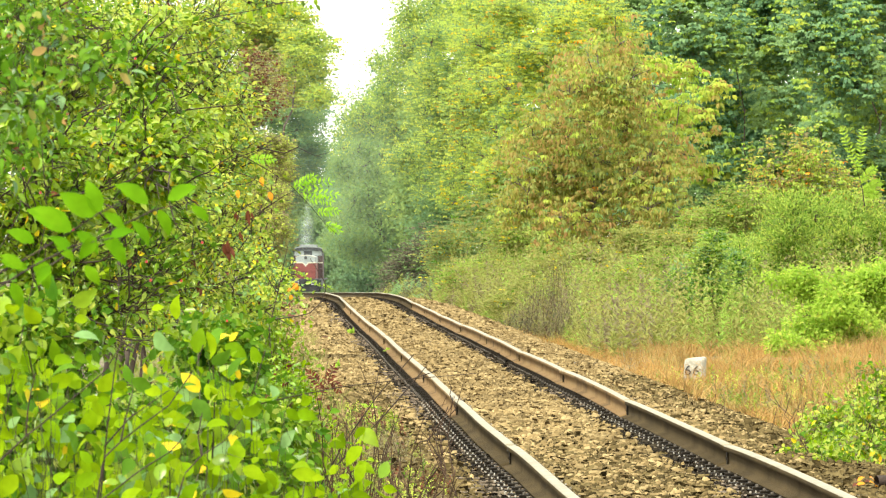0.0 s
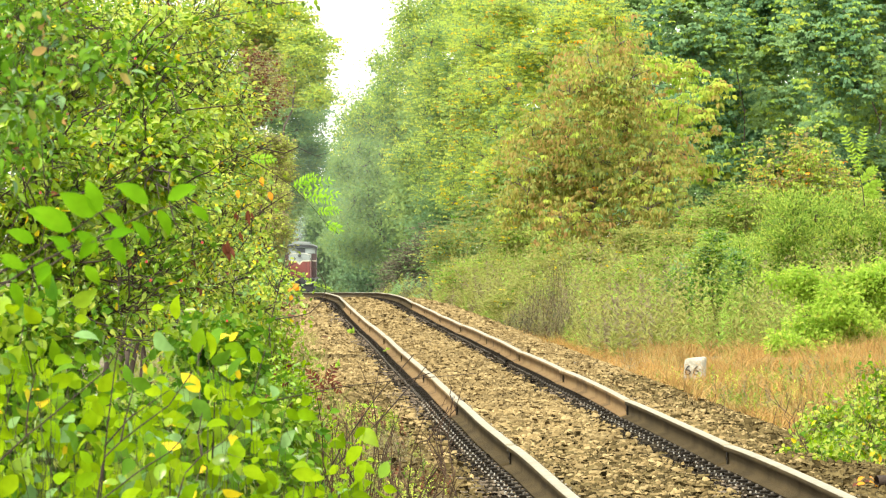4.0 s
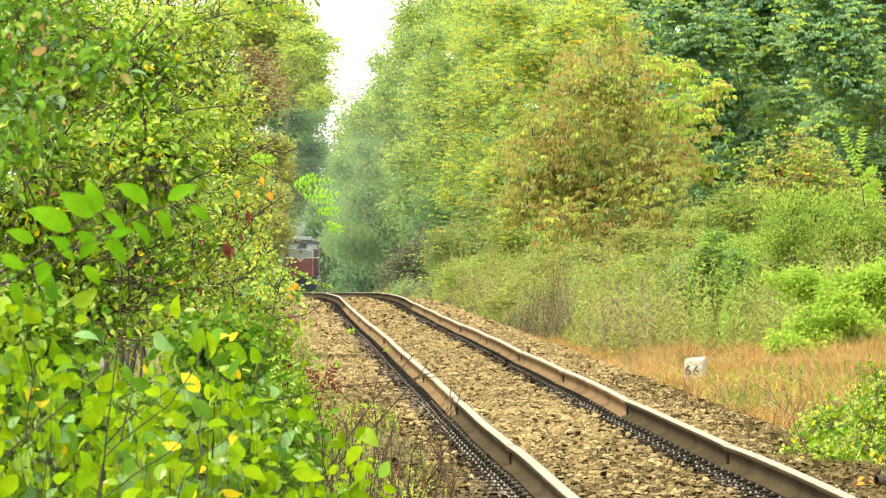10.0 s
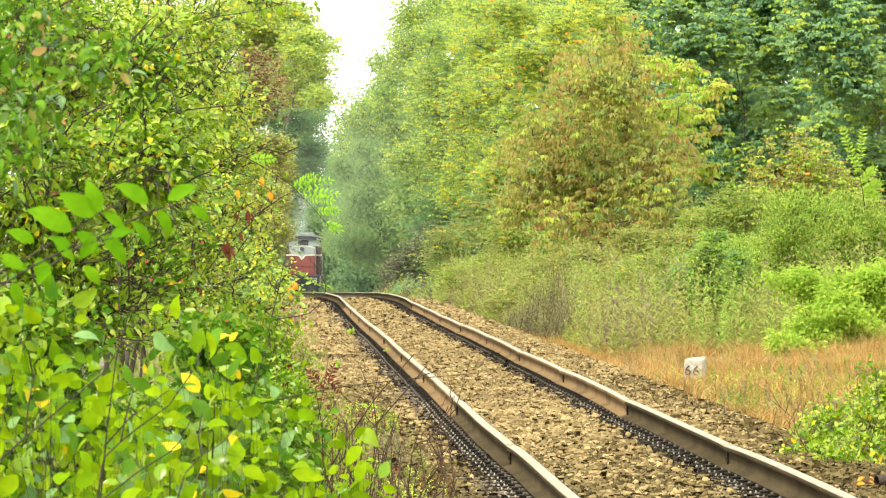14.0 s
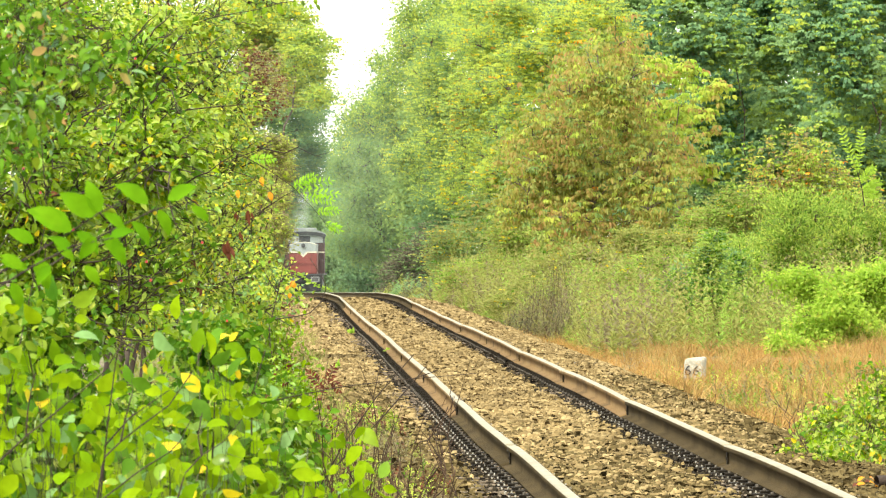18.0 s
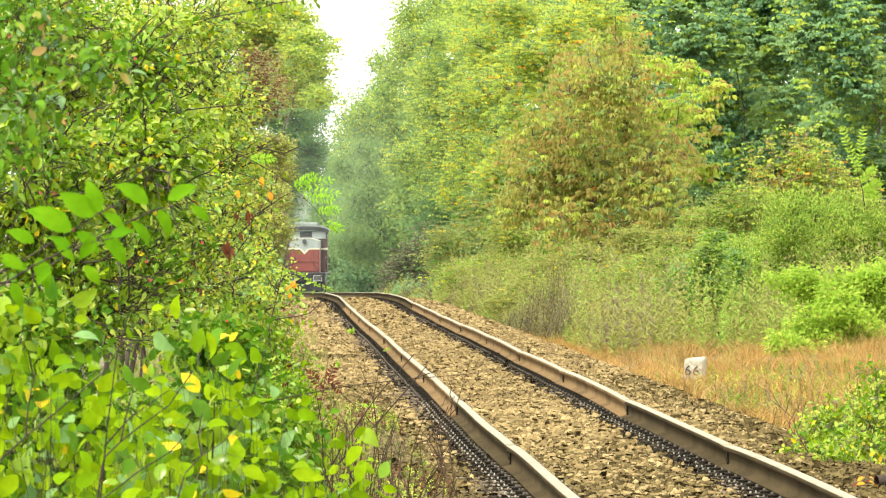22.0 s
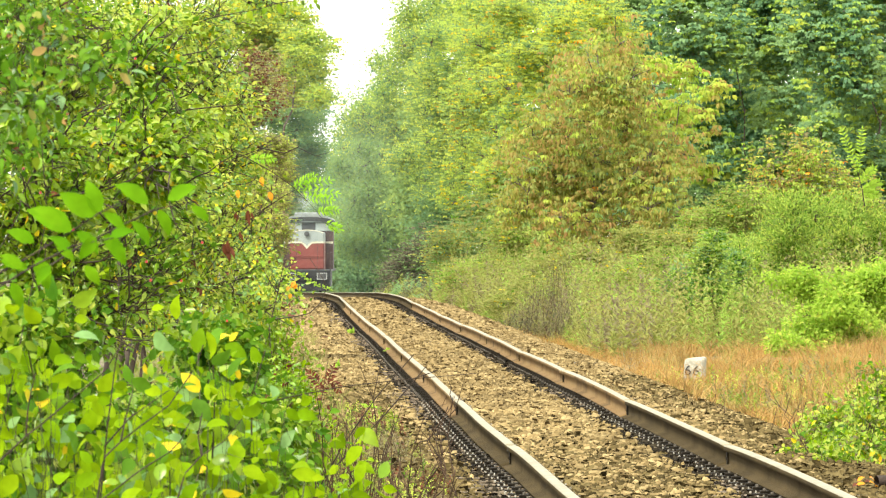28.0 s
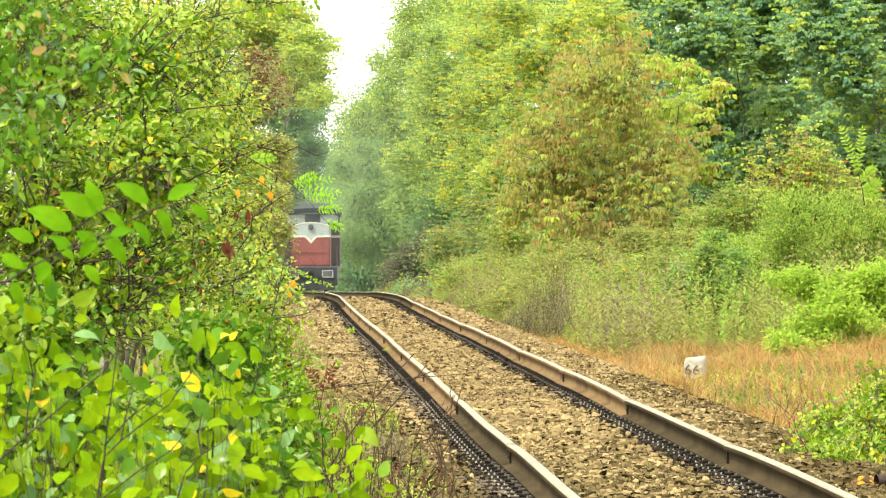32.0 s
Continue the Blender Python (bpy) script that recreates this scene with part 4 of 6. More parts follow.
plant("left_thicket", "grey-olive thicket overhanging the line", "thicket", (-4.6, 150), [(-3.84, 147.0, 3.5, 0.39, 0.42, 0.45), (-3.76, 150.0, 3.08, 0.26, 0.43, 0.59), (-4.2, 153.0, 2.71, 0.53, 0.67, 0.8), (-3.68, 148.5, 2.48, 0.16, 0.34, 0.52), (-4.05, 151.5, 1.78, 0.37, 0.52, 0.66), (-4.1, 147.0, 3.56, 0.64, 0.64, 0.64)], 420, 50, 0.065, "shade", 210, 0.12, bark="dead", lumps=7, stems=3, stem_r=0.03, bare=70, cluster=3, extra=(("dry_leaf", 0.3), ("golden", 0.25)))
# Added trees, hidden from view; the two tallest shade the locomotive.
for i, (x, y) in enumerate(((-16.6, 408.0), (-21.6, 536.0), (-19.5, 470.0), (-25.5, 590.0), (-14.1, 350.0))):
    h = (9.5, 9.0, 6.5, 6.5, 5.5)[i]
    z = float(track_z(y))
    plant("left_far_tree", "unseen tall green tree added beside the distant line", "tree", (x, y), [(x + 0.6, y, z + h, 3.2, 3.4, 3.6), (x - 1, y + 2, z + h * 0.55, 3.0, 3, 3.0), (x + 1.0, y + 0.5, z + h + 3.0, 2.4, 2.6, 2.2)], 150, 70, 0.4, "wood", 180 + i, 0.6, lumps=6, stem_r=0.18)
# Dense crown added over the line to darken the passing locomotive.
plant("left_far_tree", "tree added over the distant line to shade the locomotive", "tree", (-16.5, 541), [(-14.4, 540.4, 4.6, 2.6, 1.7, 2.2), (-15.8, 541, 1.6, 2.0, 1.7, 2.4), (-13.0, 540.6, 6.2, 2.4, 1.5, 1.7)], 420, 80, 0.40, "wood", 186, 0.4, stem_r=0.18)
plant("dark_thicket", "brownish shaded thicket at the edge of the line", "bush", (-8.227, 300), [(-8.227, 300, 1.537, 0.996, 1.284, 1.572), (-8.62, 300, 3.895, 1.179, 1.638, 2.096)], 90, 60, 0.2, "shade", 118, 0.3, stems=3, stem_r=0.06)
# --- bank right of the line
plant("bank_bush", "round green broom-like bush on the bank", "bush", (6.079, 113), [(6.079, 113, 1.406, 1.184, 1.184, 1.184), (5.099, 111, 0.923, 0.776, 0.824, 0.872), (7.129, 114, 1.306, 0.896, 0.946, 0.996), (4.46, 112, 0.526, 0.489, 0.538, 0.587), (5.918, 110, 0.255, 1.537, 1.008, 0.48), (7.726, 114, 1.007, 0.797, 0.946, 1.095)], 1000, 46, 0.075, "bush", 111, 0.10, width=0.32, droop=-0.8, extra=(("deep", 0.12), ("golden", 0.3)), stems=6, lumps=9, stem_r=0.03, inner=0.3)
# Dark-leaved bush added to stand for the shaded cleft.
plant("shaded_bush", "dark-leaved bush standing for the shaded cleft in the bank", "bush", (4.6, 107), [(4.31, 106.0, 0.99, 0.33, 0.42, 0.51), (4.56, 107.0, 0.52, 0.37, 0.36, 0.36), (4.16, 108.0, 0.42, 0.26, 0.28, 0.3), (4.45, 106.5, 1.41, 0.2, 0.22, 0.24), (3.89, 107.0, 0.71, 0.24, 0.29, 0.34), (4.82, 108.0, 0.94, 0.28, 0.33, 0.38), (5.01, 109.0, 0.36, 0.29, 0.26, 0.24)], 330, 44, 0.07, "deep", 221, 0.10, width=0.4, droop=-0.3, stems=4, stem_r=0.02, lumps=7, cluster=3, bare=20, extra=(("bush", 0.55), ("maple", 0.25)))
plant("sapling", "bright green leafy sapling in dry grass", "bush", (5.835, 96), [(5.835, 96, 0.244, 0.629, 0.587, 0.545), (5.111, 95, -0.158, 0.456, 0.353, 0.249), (6.405, 97, 0.57, 0.508, 0.53, 0.551), (6.506, 96, -0.007, 0.419, 0.377, 0.335), (5.219, 97, 0.824, 0.339, 0.296, 0.254), (5.727, 97, 0.697, 0.508, 0.445, 0.381), (6.532, 97, 0.824, 0.508, 0.466, 0.424)], 320, 60, 0.07, "sapling", 112, 0.09, width=0.5, extra=(("bush", 0.12), ("golden", 0.15)), stems=3, lumps=11, stem_r=0.02, oval=True)
YELLOWING = plant("yellowing_shrub", "yellowing shrub with orange leaf tips behind the bush", "bush", (7.448, 130), [(6.653, 130, 2.643, 0.568, 0.511, 0.454), (7.221, 130, 2.984, 0.568, 0.625, 0.681), (7.902, 130, 2.643, 0.568, 0.568, 0.568), (8.64, 130, 2.302, 0.568, 0.625, 0.681), (7.36, 130, 3.49, 0.23, 0.23, 0.30), (6.97, 130, 3.57, 0.16, 0.16, 0.23), (6.29, 130, 3.15, 0.27, 0.27, 0.18), (6.68, 130, 3.38, 0.17, 0.17, 0.20), (7.62, 130, 3.15, 0.23, 0.23, 0.25), (7.85, 130, 2.87, 0.20, 0.20, 0.18), (8.64, 130, 2.59, 0.23, 0.23, 0.25), (7.11, 130, 2.98, 0.30, 0.30, 0.27)], 300, 26, 0.09, "golden", 113, 0.12, lumps=9, upright=0.12, inner=0.72, sag=0.0, stems=3, stem_r=0.02, bare=50, bark="dead", cluster=3, extra=(("orange", 0.02), ("brown", 0.3), ("dry_leaf", 0.15), ("bush", 0.1), ("sapling", 0.15)))
plant("lineside_weeds", "low green weeds along the ballast edge", "weeds", (3.062, 47), [(3.103, 47, 0.015, 0.246, 0.266, 0.287), (2.796, 46, -0.074, 0.201, 0.181, 0.161), (3.253, 48, 0.32, 0.168, 0.168, 0.168), (3.24, 48.0, 0.42, 0.16, 0.2, 0.22), (3.1, 47.5, 0.2, 0.16, 0.2, 0.16), (2.78, 47.5, -0.1, 0.17, 0.18, 0.15), (2.95, 46.5, -0.22, 0.2, 0.2, 0.11), (3.3, 47, -0.2, 0.26, 0.26, 0.2), (2.908, 50, 0.009, 0.175, 0.175, 0.175), (2.666, 48, -0.183, 0.126, 0.126, 0.126), (3.064, 49, 0.167, 0.171, 0.15, 0.128)], 480, 13, 0.048, "hedge", 114, 0.05, bark="twig", lumps=6, stems=4, stem_r=0.006, oval=True, inner=0.4, upright=0.15, sag=0.0, width=0.55, extra=(("yellow", 0.03), ("golden", 0.3), ("near", 0.12), ("deep", 0.15), ("dry_leaf", 0.05)), pieces=120, bare=170)
for i, (x, y, lobes) in enumerate((
        (1.773, 175, [(1.773, 175, 1.057, 1.223, 1.07, 0.917), (0.56, 178, 0.583, 0.933, 0.855, 0.777), (2.944, 172, 0.914, 0.901, 0.826, 0.751)]),
        (2.735, 145, [(2.862, 145, 0.624, 1.013, 0.823, 0.633), (1.948, 143, 0.261, 0.749, 0.625, 0.5), (1.296, 140, -0.08, 0.489, 0.397, 0.306)]),
        (3.756, 128, [(3.644, 128, 0.725, 0.783, 0.727, 0.671), (3.037, 126, 0.076, 0.66, 0.522, 0.385), (4.427, 128, 0.837, 0.671, 0.671, 0.671)]),
        (0.328, 235, [(0.123, 235, 0.91, 1.026, 1.129, 1.231), (1.383, 240, 1.946, 1.258, 1.258, 1.258), (2.381, 235, 2.142, 1.026, 1.026, 1.026)]),
        (-1.076, 280, [(-1.198, 280, 0.116, 1.1, 1.063, 1.027), (-2.201, 300, -0.297, 1.179, 1.008, 0.838), (-0.342, 280, 0.8, 1.1, 1.162, 1.223)]),
        (4.964, 140, [(5.086, 140, 1.387, 0.611, 0.55, 0.489), (4.291, 142, 1.262, 0.62, 0.527, 0.434)]),
        (6.629, 150, [(6.629, 150, 1.904, 0.655, 0.721, 0.786), (6.053, 152, 1.644, 0.531, 0.564, 0.597), (7.153, 150, 2.297, 0.524, 0.524, 0.524)]))):
    plant("bank_scrub", "pale green tangled scrub on the bank", "scrub", (x, y), lobes, 260, 56, 0.075 * y / 130, ("bush", "grass", "bush", "hazed_wood", "bramble", "grass", "bush")[i], 120 + i, 0.17 * y / 130,
          width=0.42, droop=-0.2, stems=4, stem_r=0.02, inner=0.3, lumps=7, cluster=3, bare=24, extra=(("grass", 0.25), ("shade", 0.3), ("deep", 0.08), ("yellow", 0.02)) if i != 4 else (("hazed_wood", 0.2),))


plant("left_thicket", "leafy green thicket behind the hedge", "thicket", (-4.335, 85), [(-5.226, 85, 3.504, 1.485, 1.559, 1.633), (-3.741, 85, 3.133, 1.114, 1.373, 1.633), (-3.0, 85, 2.1, 0.55, 0.8, 0.9), (-4.707, 85, 1.277, 1.856, 1.671, 1.485), (-4.929, 85, 4.692, 1.485, 1.151, 0.817), (-3.6, 85, 4.45, 1.0, 0.9, 0.85), (-3.35, 86, 3.6, 0.7, 0.7, 0.8), (-5.969, 85, 2.242, 0.594, 0.891, 1.188), (-5.3, 86.5, 2.4, 1.0, 0.8, 1.0), (-4.2, 86.5, 2.2, 0.9, 0.8, 1.0)], 520, 60, 0.09, "hedge", 150, 0.14, stems=4, stem_r=0.04, inner=0.2, extra=(("shade", 0.3),))
plant("dead_scrub", "grey-brown half-dead scrub at the foot of the bank", "scrub", (2.002, 120), [(2.0, 112, 0.1, 0.576, 0.487, 0.398), (1.581, 124, -0.031, 0.487, 0.395, 0.303), (2.124, 121, 0.661, 0.37, 0.423, 0.476), (1.9, 122.0, 0.17, 0.4, 0.46, 0.51), (1.6, 124.0, -0.01, 0.32, 0.35, 0.37), (2.38, 126.0, 0.3, 0.33, 0.39, 0.44)], 420, 16, 0.055, "dry_leaf", 151, 0.10, bark="dead", stems=5, stem_r=0.012, inner=0.3, bare=160, twig_r=0.4, width=0.3, droop=-0.8, upright=0.15, sag=0.0, extra=(("grass", 0.12), ("bramble", 0.3),))
# --- hedge left of the camera, layer by layer
HEDGE = "dense hawthorn hedge with small glossy leaves"
HEDGE_NEAR = plant("hedge_shrub", HEDGE, "hedge", (-1.254, 21), [(-1.328, 21, 2.076, 0.293, 0.265, 0.238), (-1.265, 20, 1.646, 0.262, 0.254, 0.245), (-1.064, 22, 1.95, 0.231, 0.24, 0.25), (-1.212, 20, 1.279, 0.297, 0.254, 0.21), (-1.045, 22, 1.489, 0.231, 0.221, 0.211), (-0.951, 20.4, 1.702, 0.196, 0.196, 0.151)], 800, 23, 0.031, "hedge", 130, 0.045, bark="twig", stems=6, stem_r=0.0135, oval=True, inner=0.2, bare=520, width=0.5, extra=(("yellow", 0.02), ("rust", 0.005), ("near", 0.08), ("golden", 0.10), ("deep", 0.16)))
# The sage share stands in for pale glints on hedge leaves.
HEDGE_MID = plant("hedge_shrub", "dense hawthorn hedge with yellowing tips", "hedge", (-1.409, 32), [(-1.297, 32, 2.413, 0.307, 0.279, 0.252), (-1.107, 33, 2.01, 0.202, 0.274, 0.346), (-1.175, 31, 1.545, 0.271, 0.271, 0.271), (-0.961, 32, 1.239, 0.201, 0.213, 0.224), (-1.539, 33, 1.894, 0.375, 0.375, 0.375), (-1.229, 31, 1.111, 0.325, 0.271, 0.217), (-0.875, 30, 2.578, 0.157, 0.112, 0.066), (-0.77, 30, 1.281, 0.073, 0.086, 0.1)], 900, 30, 0.027, "hedge", 131, 0.05, bark="twig", stems=6, stem_r=0.0135, oval=True, inner=0.2, bare=440, width=0.5, extra=(("yellow", 0.04), ("rust", 0.012), ("golden", 0.44), ("sage", 0.14)))
# Foliage above the view, added to keep sun off the hedge.
plant("hedge_shrub", "unseen hedge top added to shade the hedge below", "hedge", (-1.75, 17), [(-1.55, 17, 3.0, 0.55, 0.8, 0.32), (-1.15, 18, 2.85, 0.4, 0.6, 0.25), (-1.7, 18.5, 2.75, 0.4, 0.6, 0.25), (-1.6, 15.8, 2.6, 0.5, 0.5, 0.22), (-1.25, 16.2, 2.75, 0.35, 0.5, 0.22)], 330, 22, 0.036, "hedge", 137, 0.06, bark="twig", stems=3, stem_r=0.012, oval=False, inner=0.2)
plant("hedge_shrub", "thin near hedge sprays with dull leaves and dark twigs", "hedge", (-0.72, 12), [(-0.75, 11.6, 1.74, 0.07, 0.06, 0.06), (-0.75, 12.0, 1.86, 0.08, 0.07, 0.06), (-0.83, 12.4, 1.65, 0.05, 0.06, 0.06), (-0.65, 11.8, 1.81, 0.06, 0.06, 0.05), (-0.8, 12.2, 1.91, 0.07, 0.06, 0.04)], 150, 5, 0.027, "deep", 136, 0.03, bark="twig", stems=1, stem_r=0.0024, oval=2, inner=0.4, bare=130, width=0.5, facing=(0.3, -0.2, 0.9), extra=(("maple", 0.1), ("rust", 0.012), ("brown", 0.05), ("hedge", 0.2)))
# Inner hedge leaves are coloured dark to stand for shade between twigs.
plant("hedge_shrub", "depth of the hedge, its shade put into dark leaf colour", "hedge", (-1.35, 26), [(-1.5, 24.7, 2.24, 0.28, 0.14, 0.19), (-1.19, 25.5, 2.18, 0.24, 0.14, 0.22), (-1.55, 26.3, 1.83, 0.3, 0.16, 0.23), (-1.06, 25.1, 1.84, 0.21, 0.12, 0.21), (-1.32, 25.9, 1.58, 0.27, 0.13, 0.16)], 420, 20, 0.036, "deep", 138, 0.06, bark="twig", stems=4, stem_r=0.01, inner=0.15, extra=(("hedge", 0.5), ("golden", 0.4)))
plant("hedge_shrub", "overgrown leafy hedge tops with yellow leaves", "hedge", (-2.332, 50), [(-2.114, 50, 3.284, 0.655, 0.481, 0.306), (-1.85, 52, 2.44, 0.33, 0.45, 0.5), (-1.608, 52, 1.721, 0.25, 0.375, 0.5), (-2.652, 52, 2.493, 0.908, 0.908, 0.908)], 520, 38, 0.042, "hedge", 132, 0.07, bark="twig", stems=6, stem_r=0.015, oval=True, inner=0.2, extra=(("yellow", 0.05), ("golden", 0.45)))
plant("low_growth", "low leafy growth at the foot of the hedge", "bush", (-1.082, 36), [(-0.987, 36, 0.862, 0.189, 0.189, 0.189), (-0.956, 36, 1.114, 0.141, 0.141, 0.141), (-1.021, 35, 0.574, 0.275, 0.244, 0.214), (-0.838, 35, 0.666, 0.122, 0.138, 0.153)], 330, 30, 0.036, "hedge", 134, 0.05, bark="twig", stems=4, stem_r=0.008, oval=True, inner=0.4, upright=0.1, sag=0.0, extra=(("rust", 0.05), ("near", 0.2)))
# Low leaves behind the bush, darkened in colour for shadow gaps.
plant("low_shrub", "leafy growth below the hedge, coloured dark for shade", "bush", (-0.969, 19), [(-1.075, 18, 0.891, 0.283, 0.243, 0.204), (-0.753, 19, 0.891, 0.249, 0.224, 0.199), (-0.531, 20, 0.825, 0.122, 0.131, 0.14), (-1.138, 18, 1.142, 0.189, 0.189, 0.189), (-0.68, 19.5, 1.13, 0.13, 0.14, 0.12)], 640, 26, 0.034, "deep", 135, 0.045, bark="twig", stems=5, stem_r=0.008, oval=True, inner=0.15, extra=(("hedge", 0.4), ("golden", 0.05),))
LEAFY = plant("leafy_bush", "bright green leafy bush in front of the hedge", "bush", (-0.638, 12.5), [(-0.725, 12.5, 1.138, 0.207, 0.169, 0.131), (-0.47, 13, 1.147, 0.148, 0.142, 0.136), (-0.282, 13.5, 1.01, 0.112, 0.1, 0.088), (-0.507, 12, 1.026, 0.252, 0.163, 0.073), (-0.769, 12, 1.246, 0.094, 0.083, 0.073), (-0.512, 13.5, 1.228, 0.071, 0.065, 0.059), (-0.225, 14, 0.949, 0.055, 0.049, 0.043)], 240, 11, 0.046, "near", 133, 0.045, bark="stalk", stems=6, stem_r=0.005, oval=2, inner=0.45, upright=0.14, sag=0.0, width=0.6, droop=0.5, facing=(0, -0.6, 0.35), extra=(("yellow", 0.03), ("deep", 0.11), ("sage", 0.08), ("hedge", 0.16)), pieces=300, twig_r=0.3, bare=20)


def sprig(name, label, parent, stems_, leaves_, mat, leaf_w=0.6, stem_r=0.0018, bark="twig", category="branch"):
    """A twig with its leaves, each a part: stems_ as point lists, leaves_ as (foot, tip) pairs."""
    o = np.array(stems_[0][0], float)
    ob = thing(name, label, "" if parent else category, tuple(o - np.array(parent.location)) if parent else tuple(o))
    ob.parent = parent
    for st in stems_:
        p = np.array(st, float) - o
        t = np.linspace(0, len(p) - 1, 4 * len(p))
        q = np.stack([np.interp(t, np.arange(len(p)), p[:, i]) for i in range(3)], -1)
        part("stem", tube_mesh("stem", [(q, np.linspace(stem_r, stem_r * 0.5, len(q)))], 6), M[bark], ob)
    rng = np.random.default_rng(len(leaves_) + int(abs(o[0]) * 100))
    for a, b in leaves_:
        a, b = np.array(a, float), np.array(b, float)
        nrm = np.array([rng.normal(0, 0.35), -0.9, 0.5 + rng.normal(0, 0.3)])
        me = leaf_mesh("leaf", np.zeros((1, 3)), (b - a)[None], nrm[None], [np.linalg.norm(b - a)], leaf_w, 2)
        lf = part("leaf", me, M[mat], ob)
        lf.location = a - o
    return ob


# the long sprig with broad leaves, close by
sprig("leafy_branch", "dark twig with broad bright green leaves, close by", HEDGE_NEAR, [
    [(-0.64, 9, 1.424), (-0.585, 9, 1.454), (-0.513, 9, 1.497), (-0.479, 9, 1.52), (-0.447, 9, 1.535)],
    [(-0.552, 9.1, 1.447), (-0.515, 9.1, 1.471), (-0.461, 9.1, 1.499), (-0.404, 9.1, 1.526), (-0.351, 9.1, 1.536)]],
    [((-0.476, 9, 1.521), (-0.496, 9, 1.567)), ((-0.482, 9, 1.516), (-0.534, 9, 1.549)), ((-0.516, 9, 1.494), (-0.578, 9, 1.53)), ((-0.41, 9, 1.532), (-0.455, 9, 1.564)),
     ((-0.472, 9, 1.52), (-0.439, 9, 1.495)), ((-0.51, 9, 1.494), (-0.476, 9, 1.465)), ((-0.478, 9.1, 1.49), (-0.445, 9.1, 1.45)), ((-0.438, 9.1, 1.509), (-0.41, 9.1, 1.475)),
     ((-0.401, 9.1, 1.525), (-0.382, 9.1, 1.488)), ((-0.387, 9.1, 1.538), (-0.347, 9.1, 1.562)), ((-0.354, 9.1, 1.53), (-0.327, 9.1, 1.508)), ((-0.539, 9, 1.474), (-0.51, 9, 1.454)),
     ((-0.616, 9, 1.454), (-0.573, 9, 1.441)), ((-0.564, 9, 1.459), (-0.548, 9, 1.413))], "broad", 0.5)
sprig("leafy_branch", "low twig with broad bright green leaves, close by", HEDGE_NEAR, [
    [(-0.618, 8.8, 1.41), (-0.556, 8.8, 1.448), (-0.503, 8.8, 1.475), (-0.441, 8.8, 1.487)]],
    [((-0.518, 8.8, 1.502), (-0.556, 8.8, 1.529)), ((-0.556, 8.8, 1.479), (-0.593, 8.8, 1.498)), ((-0.506, 8.8, 1.467), (-0.535, 8.8, 1.49)), ((-0.472, 8.8, 1.487), (-0.495, 8.8, 1.456)), ((-0.449, 8.8, 1.483), (-0.432, 8.8, 1.448)), ((-0.572, 8.8, 1.444), (-0.601, 8.8, 1.465)), ((-0.533, 8.8, 1.448), (-0.555, 8.8, 1.421)), ((-0.487, 8.8, 1.448), (-0.466, 8.8, 1.421)), ((-0.587, 8.8, 1.425), (-0.572, 8.8, 1.39)), ((-0.453, 8.8, 1.487), (-0.42, 8.8, 1.498))], "broad", 0.5)
# withered dark red leaves and single yellow ones at the hedge's edge
def shorter(pairs):
    """Each leaf as two smaller ones that hang side by side."""
    out = []
    for a, b in pairs:
        a, b = np.array(a, float), np.array(b, float)
        out += [(a, a + (b - a) * 0.62), (a + (b - a) * 0.2 + np.array([0.006, 0.01, 0]), a + (b - a) * 0.85 + np.array([0.012, 0, 0]))]
    return out


sprig("withered_spray", "dark twig with drooping withered red leaves", HEDGE_NEAR, [[(-0.853, 22, 1.297), (-0.767, 22, 1.422), (-0.699, 22, 1.556), (-0.665, 22, 1.643)]],
      shorter([((-0.703, 22, 1.575), (-0.715, 22, 1.531)), ((-0.665, 22, 1.581), (-0.672, 22, 1.518)), ((-0.661, 22, 1.581), (-0.653, 22, 1.543)), ((-0.728, 22, 1.479), (-0.749, 22, 1.427)), ((-0.738, 22, 1.47), (-0.715, 22, 1.408)),
       ((-0.746, 22, 1.47), (-0.734, 22, 1.393)), ((-0.69, 22, 1.508), (-0.692, 22, 1.466)), ((-0.83, 22, 1.335), (-0.838, 22, 1.277)), ((-0.857, 22, 1.422), (-0.853, 22, 1.377))]), "rust", 0.34)
sprig("yellow_spray", "thin twig with hanging yellow and orange leaves", HEDGE_MID, [[(-0.805, 24, 1.741), (-0.721, 24, 1.716), (-0.658, 24, 1.678), (-0.627, 24, 1.646)]],
      [((-0.671, 24, 1.713), (-0.671, 24, 1.676)), ((-0.646, 24, 1.657), (-0.633, 24, 1.623)), ((-0.759, 24, 1.665), (-0.761, 24, 1.632))], "orange", 0.6)
ORANGE = sprig("orange_spray", "small twig with three orange leaves", HEDGE_MID, [[(-0.698, 27, 1.207), (-0.658, 27, 1.254), (-0.618, 27, 1.294)]],
      [((-0.606, 27, 1.296), (-0.632, 27, 1.273)), ((-0.632, 27, 1.277), (-0.651, 27, 1.263)), ((-0.632, 27, 1.249), (-0.639, 27, 1.226)), ((-0.604, 27, 1.287), (-0.618, 27, 1.266))], "orange", 0.7)
# bare dark twigs that hang before the line
sprig("bare_twig", "bare dark hooked twig hanging before the rails", HEDGE_MID, [[(-0.637, 24, 1.183), (-0.539, 24, 1.196), (-0.497, 24, 1.206), (-0.455, 24, 1.244), (-0.434, 24, 1.294), (-0.438, 24, 1.322), (-0.463, 24, 1.363), (-0.493, 24, 1.41)]], [], "hedge", stem_r=0.0026)
